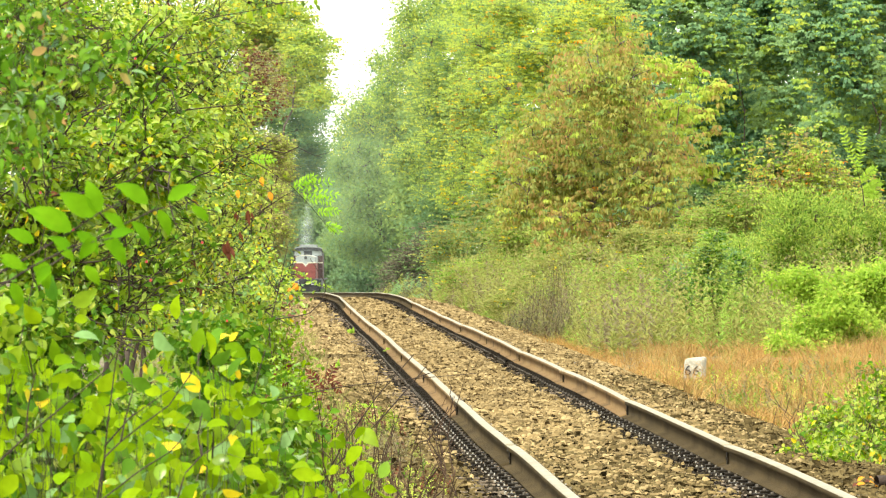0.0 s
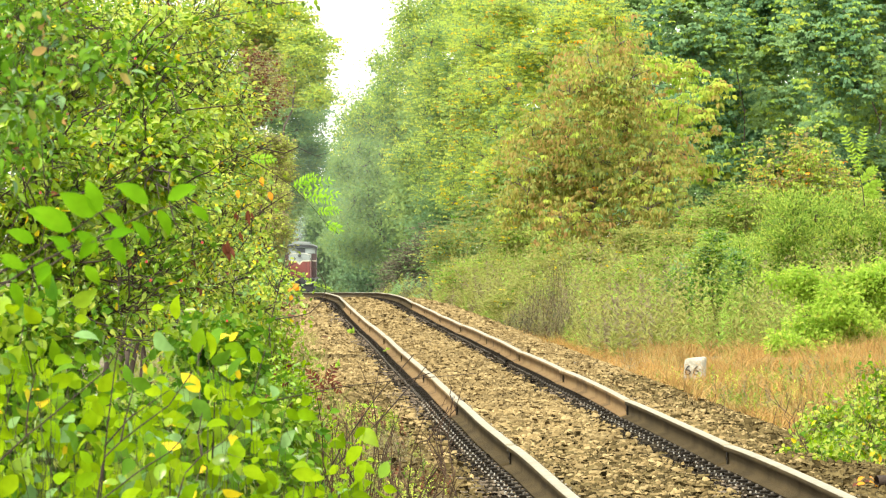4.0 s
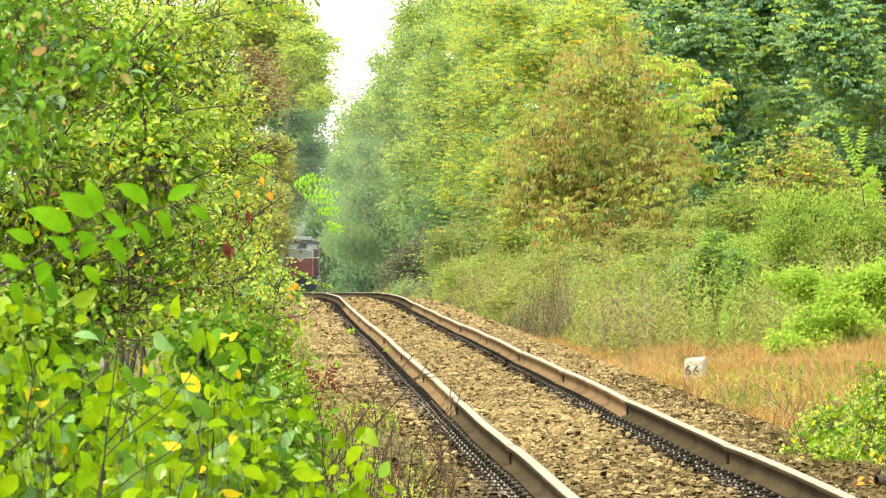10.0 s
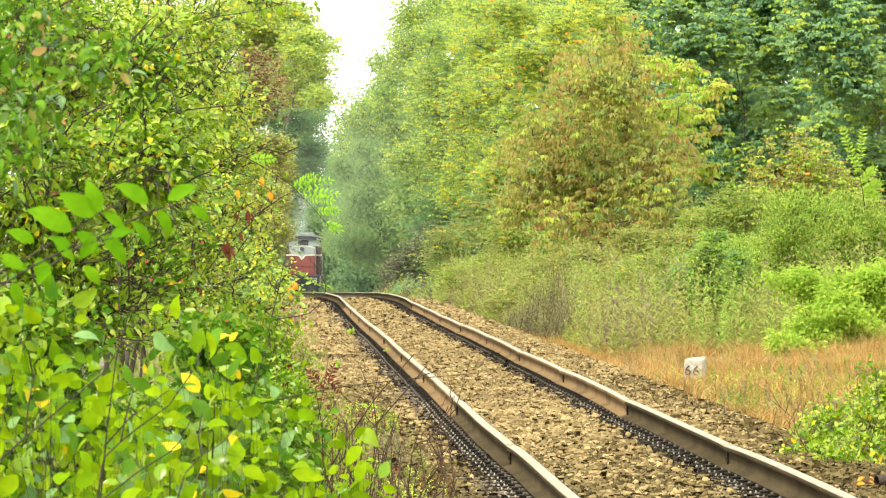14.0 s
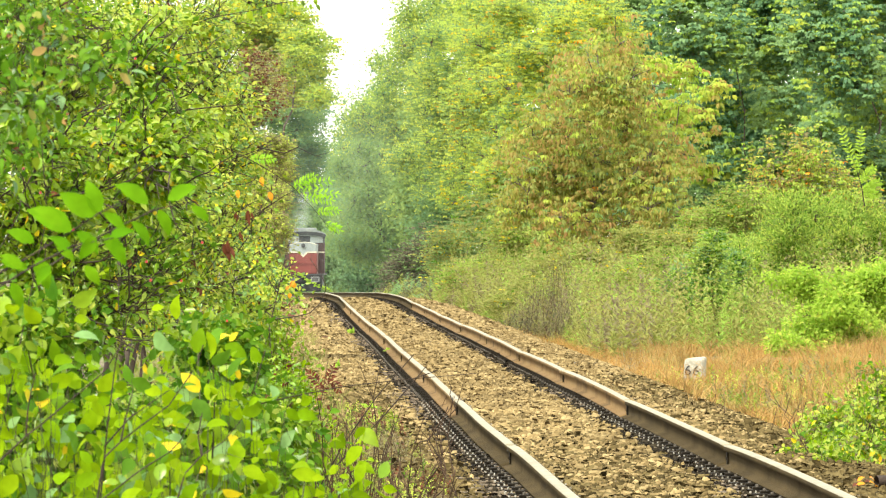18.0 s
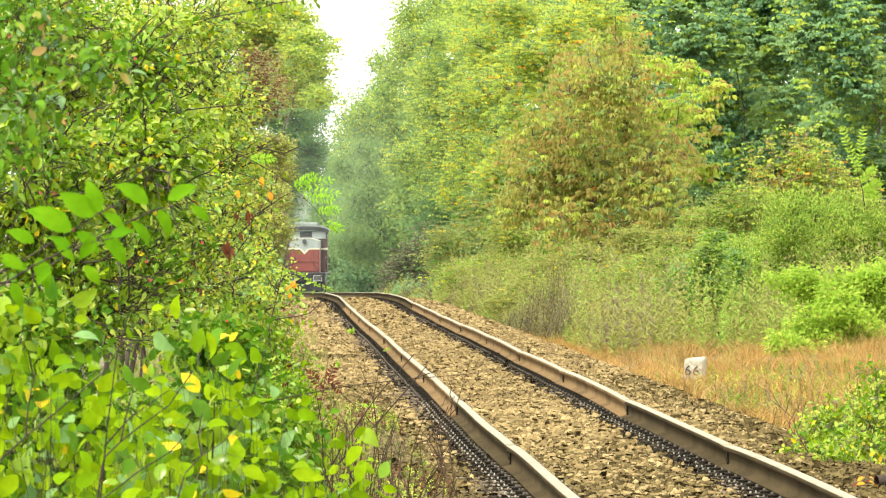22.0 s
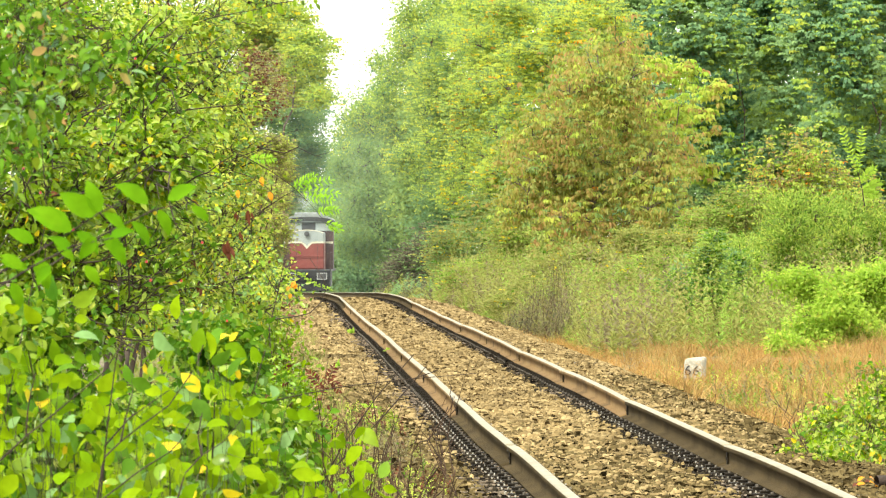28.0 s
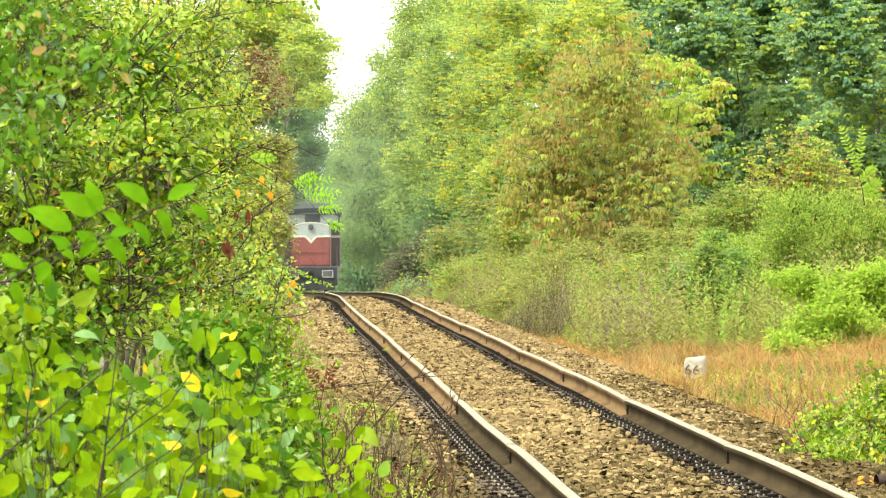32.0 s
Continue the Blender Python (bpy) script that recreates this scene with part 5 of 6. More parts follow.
sprig("bare_twig", "bare dark upright twig at the hedge's edge", HEDGE_MID, [[(-0.641, 24, 1.171), (-0.61, 24, 1.294), (-0.591, 24, 1.391), (-0.574, 24, 1.464)], [(-0.612, 24, 1.28), (-0.641, 24, 1.322), (-0.675, 24, 1.384)]], [], "hedge", stem_r=0.0026)
sprig("bare_stem", "long bare brown stem leaning towards the rails", LEAFY, [[(-0.417, 20, 0.65), (-0.309, 20, 0.846), (-0.206, 20, 0.994), (-0.089, 20, 1.127)], [(-0.339, 20, 0.772), (-0.178, 20, 0.942), (-0.082, 20, 1.052), (-0.052, 20, 1.09)]], [], "hedge", stem_r=0.003)
sprig("bare_stem", "long thin bare stem reaching across the rails", LEAFY, [[(-0.67, 19, 0.966), (-0.473, 19, 1.014), (-0.294, 19, 1.05), (-0.085, 19, 1.073), (0.098, 19, 1.088)], [(-0.085, 19, 1.073), (-0.045, 19, 1.087), (-0.015, 19, 1.098)]], [], "hedge", stem_r=0.0022)
sprig("bare_stem", "dark upright stem among bright leaves", LEAFY, [[(-0.635, 12, 1.005), (-0.623, 12, 1.131), (-0.607, 12, 1.257), (-0.579, 12, 1.361)], [(-0.628, 12, 1.099), (-0.581, 12, 1.152), (-0.507, 12, 1.204)]], [], "hedge", stem_r=0.002)
sprig("bare_stem", "dark forked stem among bright leaves", LEAFY, [[(-0.633, 11.8, 0.992), (-0.619, 11.8, 1.084), (-0.588, 11.8, 1.114), (-0.551, 11.8, 1.143), (-0.5, 11.8, 1.18), (-0.452, 11.8, 1.249), (-0.437, 11.8, 1.291)], [(-0.588, 11.8, 1.114), (-0.579, 11.8, 1.157), (-0.565, 11.8, 1.209)]], [], "hedge", stem_r=0.002)
sprig("bare_stem", "dark slanting stem among bright leaves", LEAFY, [[(-0.815, 11.6, 1.067), (-0.748, 11.6, 1.13), (-0.718, 11.6, 1.153), (-0.65, 11.6, 1.21), (-0.607, 11.6, 1.246), (-0.576, 11.6, 1.295)], [(-0.748, 11.6, 1.13), (-0.744, 11.6, 1.183), (-0.731, 11.6, 1.244)]], [], "hedge", stem_r=0.002)
sprig("bare_stem", "dark slanting stem among bright leaves", LEAFY, [[(-0.617, 11.7, 1.012), (-0.547, 11.7, 1.066), (-0.493, 11.7, 1.099), (-0.474, 11.7, 1.12), (-0.456, 11.7, 1.157)]], [], "hedge", stem_r=0.0017)
sprig("bare_stem", "dark slanting stem among bright leaves", LEAFY, [[(-0.482, 11.7, 1.007), (-0.467, 11.7, 1.059), (-0.437, 11.7, 1.092), (-0.397, 11.7, 1.117), (-0.362, 11.7, 1.16)], [(-0.437, 11.7, 1.092), (-0.443, 11.7, 1.129), (-0.435, 11.7, 1.17)]], [], "hedge", stem_r=0.0018)
sprig("bare_stem", "dark upright stem among bright leaves", LEAFY, [[(-0.464, 13, 1.033), (-0.459, 13, 1.147), (-0.463, 13, 1.249)], [(-0.385, 13, 1.09), (-0.384, 13, 1.169), (-0.357, 13, 1.26)]], [], "hedge", stem_r=0.002)


def small_leaves(rng, line, n, size, up=0.0):
    """Pairs of leaves along a twig, as (foot, tip)."""
    p = np.array(line, float)
    out = []
    for i in range(n):
        t = (i + 0.5) / n * (len(p) - 1)
        a = np.array([np.interp(t, np.arange(len(p)), p[:, k]) for k in range(3)])
        d = rng.normal(0, 1, 3) * np.array([1, 0.5, 0.8]) + np.array([0, 0, up])
        out.append((tuple(a), tuple(a + d / np.linalg.norm(d) * size * rng.uniform(0.7, 1.2))))
    return out


RNG = np.random.default_rng(55)
TWIG_A = [(-0.713, 26, 1.376), (-0.634, 26, 1.358), (-0.584, 26, 1.349), (-0.547, 26, 1.324), (-0.502, 26, 1.301), (-0.441, 26, 1.278)]
PALE_TWIG = sprig("pale_twig", "drooping twig with tiny pale green leaves", HEDGE_MID, [TWIG_A], small_leaves(RNG, TWIG_A[1:], 70, 0.0115, 0.2), "sapling", 0.6, 0.0015)
TOP = [(-0.847, 24, 2.307), (-0.679, 24, 2.334), (-0.61, 24, 2.355), (-0.532, 24, 2.365), (-0.459, 24, 2.357)]
TOP_TWIG = sprig("overhanging_twig", "overhanging twig with small dark leaves against the sky", HEDGE_MID, [TOP],
                 [((-0.612, 24, 2.353), (-0.591, 24, 2.309)), ((-0.551, 24, 2.37), (-0.549, 24, 2.34)), ((-0.522, 24, 2.365), (-0.516, 24, 2.344)), ((-0.49, 24, 2.353), (-0.49, 24, 2.332)), ((-0.474, 24, 2.374), (-0.47, 24, 2.346)), ((-0.47, 24, 2.351), (-0.455, 24, 2.328)),
                  ((-0.658, 24, 2.344), (-0.667, 24, 2.311)), ((-0.721, 24, 2.332), (-0.708, 24, 2.29))], "hedge", 0.6)


def feathered(name, label, stem, fronds, leaflets, mat, leaf_len, stem_r, category="branch", parent=None):
    """A twig with pinnate leaves: each frond a midrib with leaflets on both sides."""
    o = np.array(stem[0], float)
    ob = thing(name, label, "" if parent else category, tuple(o - np.array(parent.location)) if parent else tuple(o))
    ob.parent = parent
    part("stem", tube_mesh("stem", [(np.array(stem, float) - o, np.linspace(stem_r, stem_r * 0.4, len(stem)))], 6), M["twig"], ob)
    rng = np.random.default_rng(int(abs(o[1]) * 10))
    for f in fronds:
        a, b = np.array(f[0], float), np.array(f[1], float)
        part("midrib", tube_mesh("midrib", [(np.array([a, b]) - o, [stem_r * 0.5, stem_r * 0.2])], 4), M[mat], ob)
        ax = unit(b - a)
        side = unit(np.cross(ax, np.array([0, 1.0, 0.2])))
        pos, al = [], []
        for i in range(leaflets):
            t = (i + 0.6) / leaflets
            for sgn in (-1, 1):
                pos.append(a + (b - a) * t)
                al.append(ax * 0.55 + side * sgn + rng.normal(0, 0.18, 3))
        pos.append(b), al.append(ax)
        pos, al = np.array(pos) - o, np.array(al)
        nr = unit(np.array([0, -0.8, 0.5]) + rng.normal(0, 0.35, (len(pos), 3)))
        taper = leaf_len * (0.55 + 0.9 * np.sin(np.linspace(0.35, 2.7, len(pos))) * 0.6)
        tagged(part("frond", leaf_mesh("frond", pos, al, nr, taper, 0.38, True), M[mat], ob), kind="stuff")
    return ob


FERN = feathered("ash_twig", "hanging twig with bright green feathered leaves", [(-0.905, 27, 1.862), (-0.828, 27, 1.825), (-0.719, 27, 1.763), (-0.627, 27, 1.697), (-0.549, 27, 1.615), (-0.493, 27, 1.546), (-0.441, 27, 1.499)],
                 [((-0.634, 27, 1.697), (-0.469, 27, 1.721)), ((-0.618, 27, 1.683), (-0.443, 27, 1.667)), ((-0.627, 27, 1.702), (-0.538, 27, 1.742)), ((-0.587, 27, 1.655), (-0.467, 27, 1.641)), ((-0.528, 27, 1.594), (-0.441, 27, 1.598)), ((-0.495, 27, 1.546), (-0.432, 27, 1.518)), ((-0.811, 27, 1.815), (-0.712, 27, 1.815))], 8, "fresh", 0.026, 0.0022, parent=HEDGE_MID)
SUMAC = feathered("sumac_shoot", "young shoot with two upright feathered yellow-green leaves", [(7.297, 112, 2.043), (7.258, 112, 2.336), (7.189, 112, 2.630)],
                  [((7.189, 112, 2.630), (6.906, 112, 3.363)), ((7.199, 112, 2.630), (7.268, 112, 3.363)), ((7.228, 112, 2.483), (7.473, 112, 2.698)), ((7.268, 112, 2.336), (7.571, 112, 2.463)), ((7.268, 112, 2.287), (7.512, 112, 2.238))], 12, "sapling", 0.10, 0.012, parent=YELLOWING)
feathered("low_shoot", "russet feathered weed at the ballast edge", [(-0.597, 30, 0.075), (-0.587, 30, 0.599), (-0.555, 30, 0.783), (-0.534, 30, 0.914)],
          [((-0.561, 30, 0.757), (-0.508, 30, 0.888)), ((-0.555, 30, 0.783), (-0.618, 30, 0.861)), ((-0.54, 30, 0.861), (-0.482, 30, 0.783))], 7, "rust", 0.03, 0.003, "weed")

# red berries scattered in the hedge
for i in range(16):
    q = np.random.default_rng(900 + i)
    b = part("berry", cyl_bm(bmesh.new(), (0, 0, 0), (0, 0, 1), 0.004, 0.007, 8, 0.003), M["berry"], HEDGE_NEAR, "small ripe red berry")
    b.location = Vector((float(q.uniform(-1.28, -0.62)), float(q.uniform(17.5, 20)), float(q.uniform(0.95, 2.1)))) - HEDGE_NEAR.location


# ---------------------------------------------------------------- grass
def grass(name, label, mat, seed, n, y0, y1, u0, u1, h, w, parent=None, lean=0.35):
    rng = np.random.default_rng(seed)
    m = max(n // 22, 1)
    ty = rng.uniform(y0, y1, m)
    tu = rng.uniform(u0, u1, m)
    keep = np.sin(tu * 2.7 + ty * 0.31) + np.sin(ty * 0.83 - tu * 1.7) + rng.normal(0, 0.8, m) > -0.75
    ty, tu = ty[keep], tu[keep]
    tuft = rng.normal(0, 1, (len(ty), 3))
    pick = rng.integers(0, len(ty), n)
    loose = np.where(rng.uniform(0, 1, n) < 0.25, 3.0, 1.0)
    y = ty[pick] + rng.normal(0, 0.16, n) * loose
    x = track_x(y) + np.clip(tu[pick] + rng.normal(0, 0.07, n) * loose, u0, u1)
    p = np.stack([x, y, ground_z(x, y) - 0.02], -1)
    d = rng.normal(0, lean, (n, 2)) + tuft[pick, :2] * lean * 0.8
    hh = h * rng.uniform(0.45, 1.25, n) * np.clip(1 + 0.3 * tuft[pick, 2], 0.35, 1.7)
    a = rng.uniform(0, 3.14, n)
    side = np.stack([np.cos(a), np.sin(a), 0 * a], -1) * (w * rng.uniform(0.6, 1.3, n))[:, None]
    up = np.stack([d[:, 0] * 0.4, d[:, 1] * 0.4, np.ones(n)], -1) * hh[:, None]
    mid = p + up * 0.55
    tip = p + np.stack([d[:, 0], d[:, 1], 0.92 + 0 * a], -1) * hh[:, None]
    V = np.stack([p - side, p + side, mid - side * 0.7, mid + side * 0.7, tip], 1).reshape(-1, 3)
    o = (np.arange(n) * 5)[:, None]
    q = np.array([[0, 1, 3, 2]]) + o
    t = np.array([[2, 3, 4]]) + o
    return tagged(part(name, quick_mesh(name, V, [q, t]), M[mat], parent), label, "grass", kind="stuff")


def tall_weeds(name, label, mats, seed, n, y0, y1, u0, u1, h, leaf):
    """Upright stalks set with narrow leaves, thinning to a point."""
    rng = np.random.default_rng(seed)
    y = y0 + (y1 - y0) * rng.uniform(0, 1, n)
    u = rng.uniform(u0, u1, n)
    x = track_x(y) + u
    drift = 0.5 + 0.5 * np.sin(x * 1.9 + np.sin(y * 0.33) * 2.0) * np.sin(y * 0.23 + x * 0.7)
    hh = h * rng.uniform(0.5, 1.15, n) * (0.55 + 0.6 * drift) * np.clip((u - u0) / 0.9 + 0.35, 0.35, 1)
    foot = np.stack([x, y, ground_z(x, y) - 0.03], -1)
    lean = np.stack([rng.normal(0, 0.12, n), rng.normal(0, 0.12, n), np.ones(n)], -1)
    k = 18
    t = np.repeat(np.linspace(0.15, 1.0, k)[None], n, 0) + rng.uniform(-0.04, 0.04, (n, k))
    pos = (foot[:, None] + lean[:, None] * (hh[:, None] * t)[..., None]).reshape(-1, 3)
    a = rng.uniform(0, 6.28, n * k)
    al = np.stack([np.cos(a), np.sin(a), rng.uniform(0.3, 1.3, n * k)], -1)
    nr = np.stack([-np.cos(a) * 0.6, -np.sin(a) * 0.6 - 0.3, np.ones(n * k)], -1)
    size = leaf * (1.25 - 0.6 * t.ravel()) * rng.uniform(0.7, 1.3, n * k)
    patch = 0.5 + 0.25 * (np.sin(x * 2.3 + y * 0.19) + np.sin(y * 0.41 - x * 1.1)) + rng.normal(0, 0.16, n)
    pick = np.repeat(np.clip((patch * len(mats)).astype(int), 0, len(mats) - 1), k)
    for i, m in enumerate(mats):
        q = pick == i
        tagged(part(name, leaf_mesh(name, pos[q], al[q], nr[q], size[q], 0.36, False), M[m]), label, "weeds", kind="stuff")


tall_weeds("tall_weeds", "tall pale green weeds covering the bank", ("grass", "bush", "shade", "grass", "shade", "dry_leaf"), 301, 7800, 99, 200, 2.6, 8.5, 1.5, 0.115)
tall_weeds("tall_weeds", "pale green weeds at the edge of the line", ("bramble", "shade", "bramble", "hazed_wood"), 302, 2600, 190, 330, 2.6, 8.0, 1.0, 0.22)
tall_weeds("low_weeds", "low green weeds among the dry grass", ("near", "golden", "grass", "hedge", "dry_leaf", "deep"), 303, 900, 48, 84, 2.1, 5.0, 0.26, 0.055)
tall_weeds("low_weeds", "low green weeds at the foot of the hedge", ("hedge", "grass", "near"), 304, 800, 27, 48, -3.2, -1.75, 0.32, 0.06)
tall_weeds("low_weeds", "low green and russet weeds on the ballast shoulder", ("near", "grass", "rust", "golden", "deep", "grass", "dry_leaf"), 305, 1100, 34, 60, -2.4, -1.3, 0.2, 0.04)
grass("dry_grass", "dry orange and straw-coloured grass beside the ballast", "straw", 201, 40000, 52, 112, 2.15, 7.5, 0.22, 0.005, lean=0.8)
grass("dry_grass", "tall dry straw stalks beside the ballast", "straw", 211, 2600, 58, 112, 2.7, 7.5, 0.46, 0.003, lean=0.4)
grass("dry_grass", "dry grass in front of the marker stone", "straw", 215, 650, 79.2, 80.9, 2.45, 3.5, 0.35, 0.004, lean=0.5)
tall_weeds("low_weeds", "low yellow-green weeds at the edge of the dry grass", ("golden", "grass", "bush", "golden"), 306, 260, 50, 76, 2.25, 3.1, 0.14, 0.04)
grass("green_grass", "green blades among the dry grass", "grass", 212, 4500, 46, 112, 2.2, 7.0, 0.24, 0.005, lean=0.6)
grass("green_grass", "green and yellowish tall grass on the bank", "grass", 202, 25000, 106, 230, 2.6, 9.5, 0.5, 0.010, lean=0.6)
grass("verge_grass", "thin green grass left of the track", "grass", 203, 14000, 26, 110, -4.5, -1.75, 0.22, 0.004, lean=0.6)
grass("dry_tufts", "sparse dry tufts at the ballast edge", "straw", 213, 2600, 40, 118, 1.75, 2.4, 0.14, 0.004, lean=0.9)
grass("verge_grass", "green verge grass beside the track bed", "grass", 216, 2500, -8, 30, -6.0, -2.4, 0.22, 0.005, lean=0.6)
grass("dry_tufts", "sparse dry tufts at the ballast edge", "straw", 214, 2600, 26, 80, -2.8, -1.7, 0.18, 0.004, lean=0.9)


# ---------------------------------------------------------------- dead stems near the track
def dead_stems():
    rng = np.random.default_rng(77)
    for n, y0, y1, a0, a1, low, high, lean in ((24, 26, 38, -0.022, -0.003, 0.45, 1.1, 0.08), (8, 45, 56, 0.050, 0.069, 0.25, 0.6, -0.05), (7, 56, 72, 0.042, 0.066, 0.2, 0.45, -0.03)):
        for i in range(n):
            y = rng.uniform(y0, y1)
            bx = rng.uniform(a0, a1) * y
            bz = float(ground_z(bx, y)) - 0.03
            lines = []
            for k in range(3 if y < 40 else 1):
                tip = np.array([rng.normal(lean, 0.15), rng.normal(0, 0.2), rng.uniform(low, high)])
                l = bent(rng, (rng.normal(0, 0.04), rng.normal(0, 0.04), 0), tip, 6, 0.045)
                lines.append((l, np.linspace(0.0050, 0.0016, 6)))
                for j in (2, 3, 4):
                    e = l[j] + np.array([rng.normal(0, 0.08), rng.normal(0, 0.1), rng.uniform(0.10, 0.24)])
                    lines.append((bent(rng, l[j], e, 4, 0.06), np.linspace(0.0026, 0.0012, 4)))
            s = part("dead_weed", tube_mesh("dead_weed", lines, 4), M["dead"])
            s.location = (bx, y, bz)
            tagged(s, "bare brown dead weed stalks at the ballast edge", "weed", "dead weeds beside the track")


dead_stems()


def small_things():
    rng = np.random.default_rng(5)
    # branch lying at the ballast edge, with fallen leaves
    x, y = 2.76, 41.2
    z = float(track_z(y)) - 0.195
    l = bent(rng, (x, y, z + 0.06), (x + 0.9, y + 0.3, z + 0.09), 6, 0.03)
    log = part("fallen_branch", tube_mesh("fallen_branch", [(l - l[0], np.linspace(0.04, 0.028, 6))], 9), M["twig"])
    log.location = l[0]
    tagged(log, "dark fallen branch lying at the ballast edge", "branch")
    for i in range(9):
        me = leaf_mesh("fallen_leaf", np.zeros((1, 3)), unit(rng.normal(0, 1, (1, 3)) * np.array([1, 1, 0.25])), np.array([[0.1, -0.5, 0.8]]), [0.05], 0.7, 2)
        lf = part("fallen_leaf", me, M["orange" if i % 3 else "rust"])
        lf.location = (x - 0.16 + rng.uniform(0, 0.16), y - 0.05 + rng.uniform(-0.2, 0.05), z + 0.045 + rng.uniform(0, 0.03))
        tagged(lf, "fallen orange leaf beside the dark branch", "leaf", "fallen leaves by the branch")
    # seedlings that grow in the ballast
    for px, py in ((-1.5, 108.0), (1.094, 38.2), (-0.739, 90.0), (-1.286, 80.0), (-0.676, 60.0)):
        zz = float(track_z(py)) - 0.2
        sd = thing("seedling", "small pale green seedling growing in the ballast", "seedling", (px, py, zz), "seedlings in the ballast")
        for k in range(9):
            al = unit(rng.normal(0, 1, (1, 3)) + np.array([0, 0, 0.9]))
            nr = unit(rng.normal(0, 0.5, (1, 3)) + np.array([0, -0.8, 0.5]))
            lf = part("leaf", leaf_mesh("leaf", np.zeros((1, 3)), al, nr, [0.055 * rng.uniform(0.7, 1.3) * (1 + py / 120)], 0.5, 2), M["sapling"], sd)
            lf.location = (0, 0, 0.02)


small_things()


# ---------------------------------------------------------------- locomotive
def locomotive():
    L = thing("locomotive", "red and pale grey diesel locomotive with a narrow front hood", "locomotive")
    W = 1.0
    # front hood: rounded-top box, two-tone
    def hood(name, y0, y1, z0, z1, mat, label="", w=W, arch=0.0):
        bm = bmesh.new()
        n = 9
        xs = [-w + 2 * w * i / (n - 1) for i in range(n)]
        ring = [(-w, z0), (w, z0)] + [(x, z1 + arch * (1 - (x / w) ** 2)) for x in reversed(xs)]
        a = [bm.verts.new((x, y0, z)) for x, z in ring]
        b = [bm.verts.new((x, y1, z)) for x, z in ring]
        bm.faces.new(a), bm.faces.new(b[::-1])
        for i in range(len(ring)):
            j = (i + 1) % len(ring)
            bm.faces.new((a[j], a[i], b[i], b[j]))
        bmesh.ops.recalc_face_normals(bm, faces=bm.faces)
        bmesh.ops.bevel(bm, geom=[e for e in bm.edges if abs(e.verts[0].co.y - y0) < 1e-5 and abs(e.verts[1].co.y - y0) < 1e-5], offset=0.07, segments=2, affect="EDGES")
        return part(name, bm, mat, L, label)
    hood("front_hood", 0, 4.2, 1.35, 2.9, M["red"], "dulled red lower hood")
    hood("hood_top", 0.003, 4.2, 2.9, 3.5, M["cream"], "pale grey upper hood with a rounded top", arch=0.18)
    hood("rear_hood", 6.6, 13.4, 1.35, 3.5, M["dark_red"], "red rear hood", arch=0.15)
    # cream moustache line with its point
    bm = bmesh.new()
    pts = [(-1.03, 2.99), (-0.3, 2.97), (-0.12, 2.84), (0, 2.70), (0.12, 2.84), (0.3, 2.97), (1.03, 2.99)]
    fr = [bm.verts.new((x, -0.012, z)) for x, z in pts]
    lo = [bm.verts.new((x, -0.012, z - (0.10 if abs(x) > 0.2 else 0.16))) for x, z in pts]
    for i in range(6):
        bm.faces.new((fr[i], fr[i + 1], lo[i + 1], lo[i]))
    # pale field above the point
    ext = bmesh.ops.extrude_face_region(bm, geom=bm.faces[:])
    bmesh.ops.translate(bm, verts=[v for v in ext["geom"] if isinstance(v, bmesh.types.BMVert)], vec=(0, 0.02, 0))
    bmesh.ops.recalc_face_normals(bm, faces=bm.faces)
    part("stripe", bm, M["stripe"], L, "cream pointed stripe")
    bm = bmesh.new()
    v = [bm.verts.new((x, -0.006, z)) for x, z in ((-0.3, 2.97), (-0.12, 2.84), (0, 2.70), (0.12, 2.84), (0.3, 2.97))]
    bm.faces.new(v)
    ext = bmesh.ops.extrude_face_region(bm, geom=bm.faces[:])
    bmesh.ops.translate(bm, verts=[q for q in ext["geom"] if isinstance(q, bmesh.types.BMVert)], vec=(0, 0.02, 0))
    bmesh.ops.recalc_face_normals(bm, faces=bm.faces)
    part("point_panel", bm, M["cream"], L)
    # cream line round the hood's arch, and the rail across its front
    arc = [(x, 0.0, 3.47 + 0.18 * (1 - (x / W) ** 2)) for x in np.linspace(-0.98, 0.98, 13)]
    part("arch_line", tube_mesh("arch_line", [(np.array(arc), np.full(13, 0.03))], 6), M["stripe"], L, "cream line round the hood top")
    part("front_rail", tube_mesh("front_rail", [(np.array([(-1.0, -0.06, 2.12), (-0.5, -0.07, 2.13), (0.5, -0.07, 2.13), (1.0, -0.06, 2.12)]), np.full(4, 0.022))], 6), M["red"], L, "thin red handrail")
    for hx in (-0.62, 0.62):
        part("door_seam", box_bm(bmesh.new(), hx - 0.012, hx + 0.012, -0.008, 0.012, 1.45, 2.75), M["dark_red"], L)
    # lamp on the hood
    lamp = part("headlamp", cyl_bm(bmesh.new(), (0, -0.05, 3.42), (0, 1, 0), 0.15, 0.16, 20), M["black"], L, "dark round headlamp")
    part("lens", cyl_bm(bmesh.new(), (0, -0.135, 3.42), (0, 1, 0), 0.11, 0.02, 16), M["black"], lamp)
    # cab
    bm = bmesh.new()
    box_bm(bm, -1.45, 1.45, 4.2, 6.6, 1.35, 3.62, 0.05)
    part("cab", bm, M["dark_red"], L, "dark red driver's cab body")
    bm = bmesh.new()
    box_bm(bm, -1.43, 1.43, 4.2, 6.6, 3.62, 4.15, 0.04)
    part("cab_band", bm, M["black"], L, "dark window band of the cab")
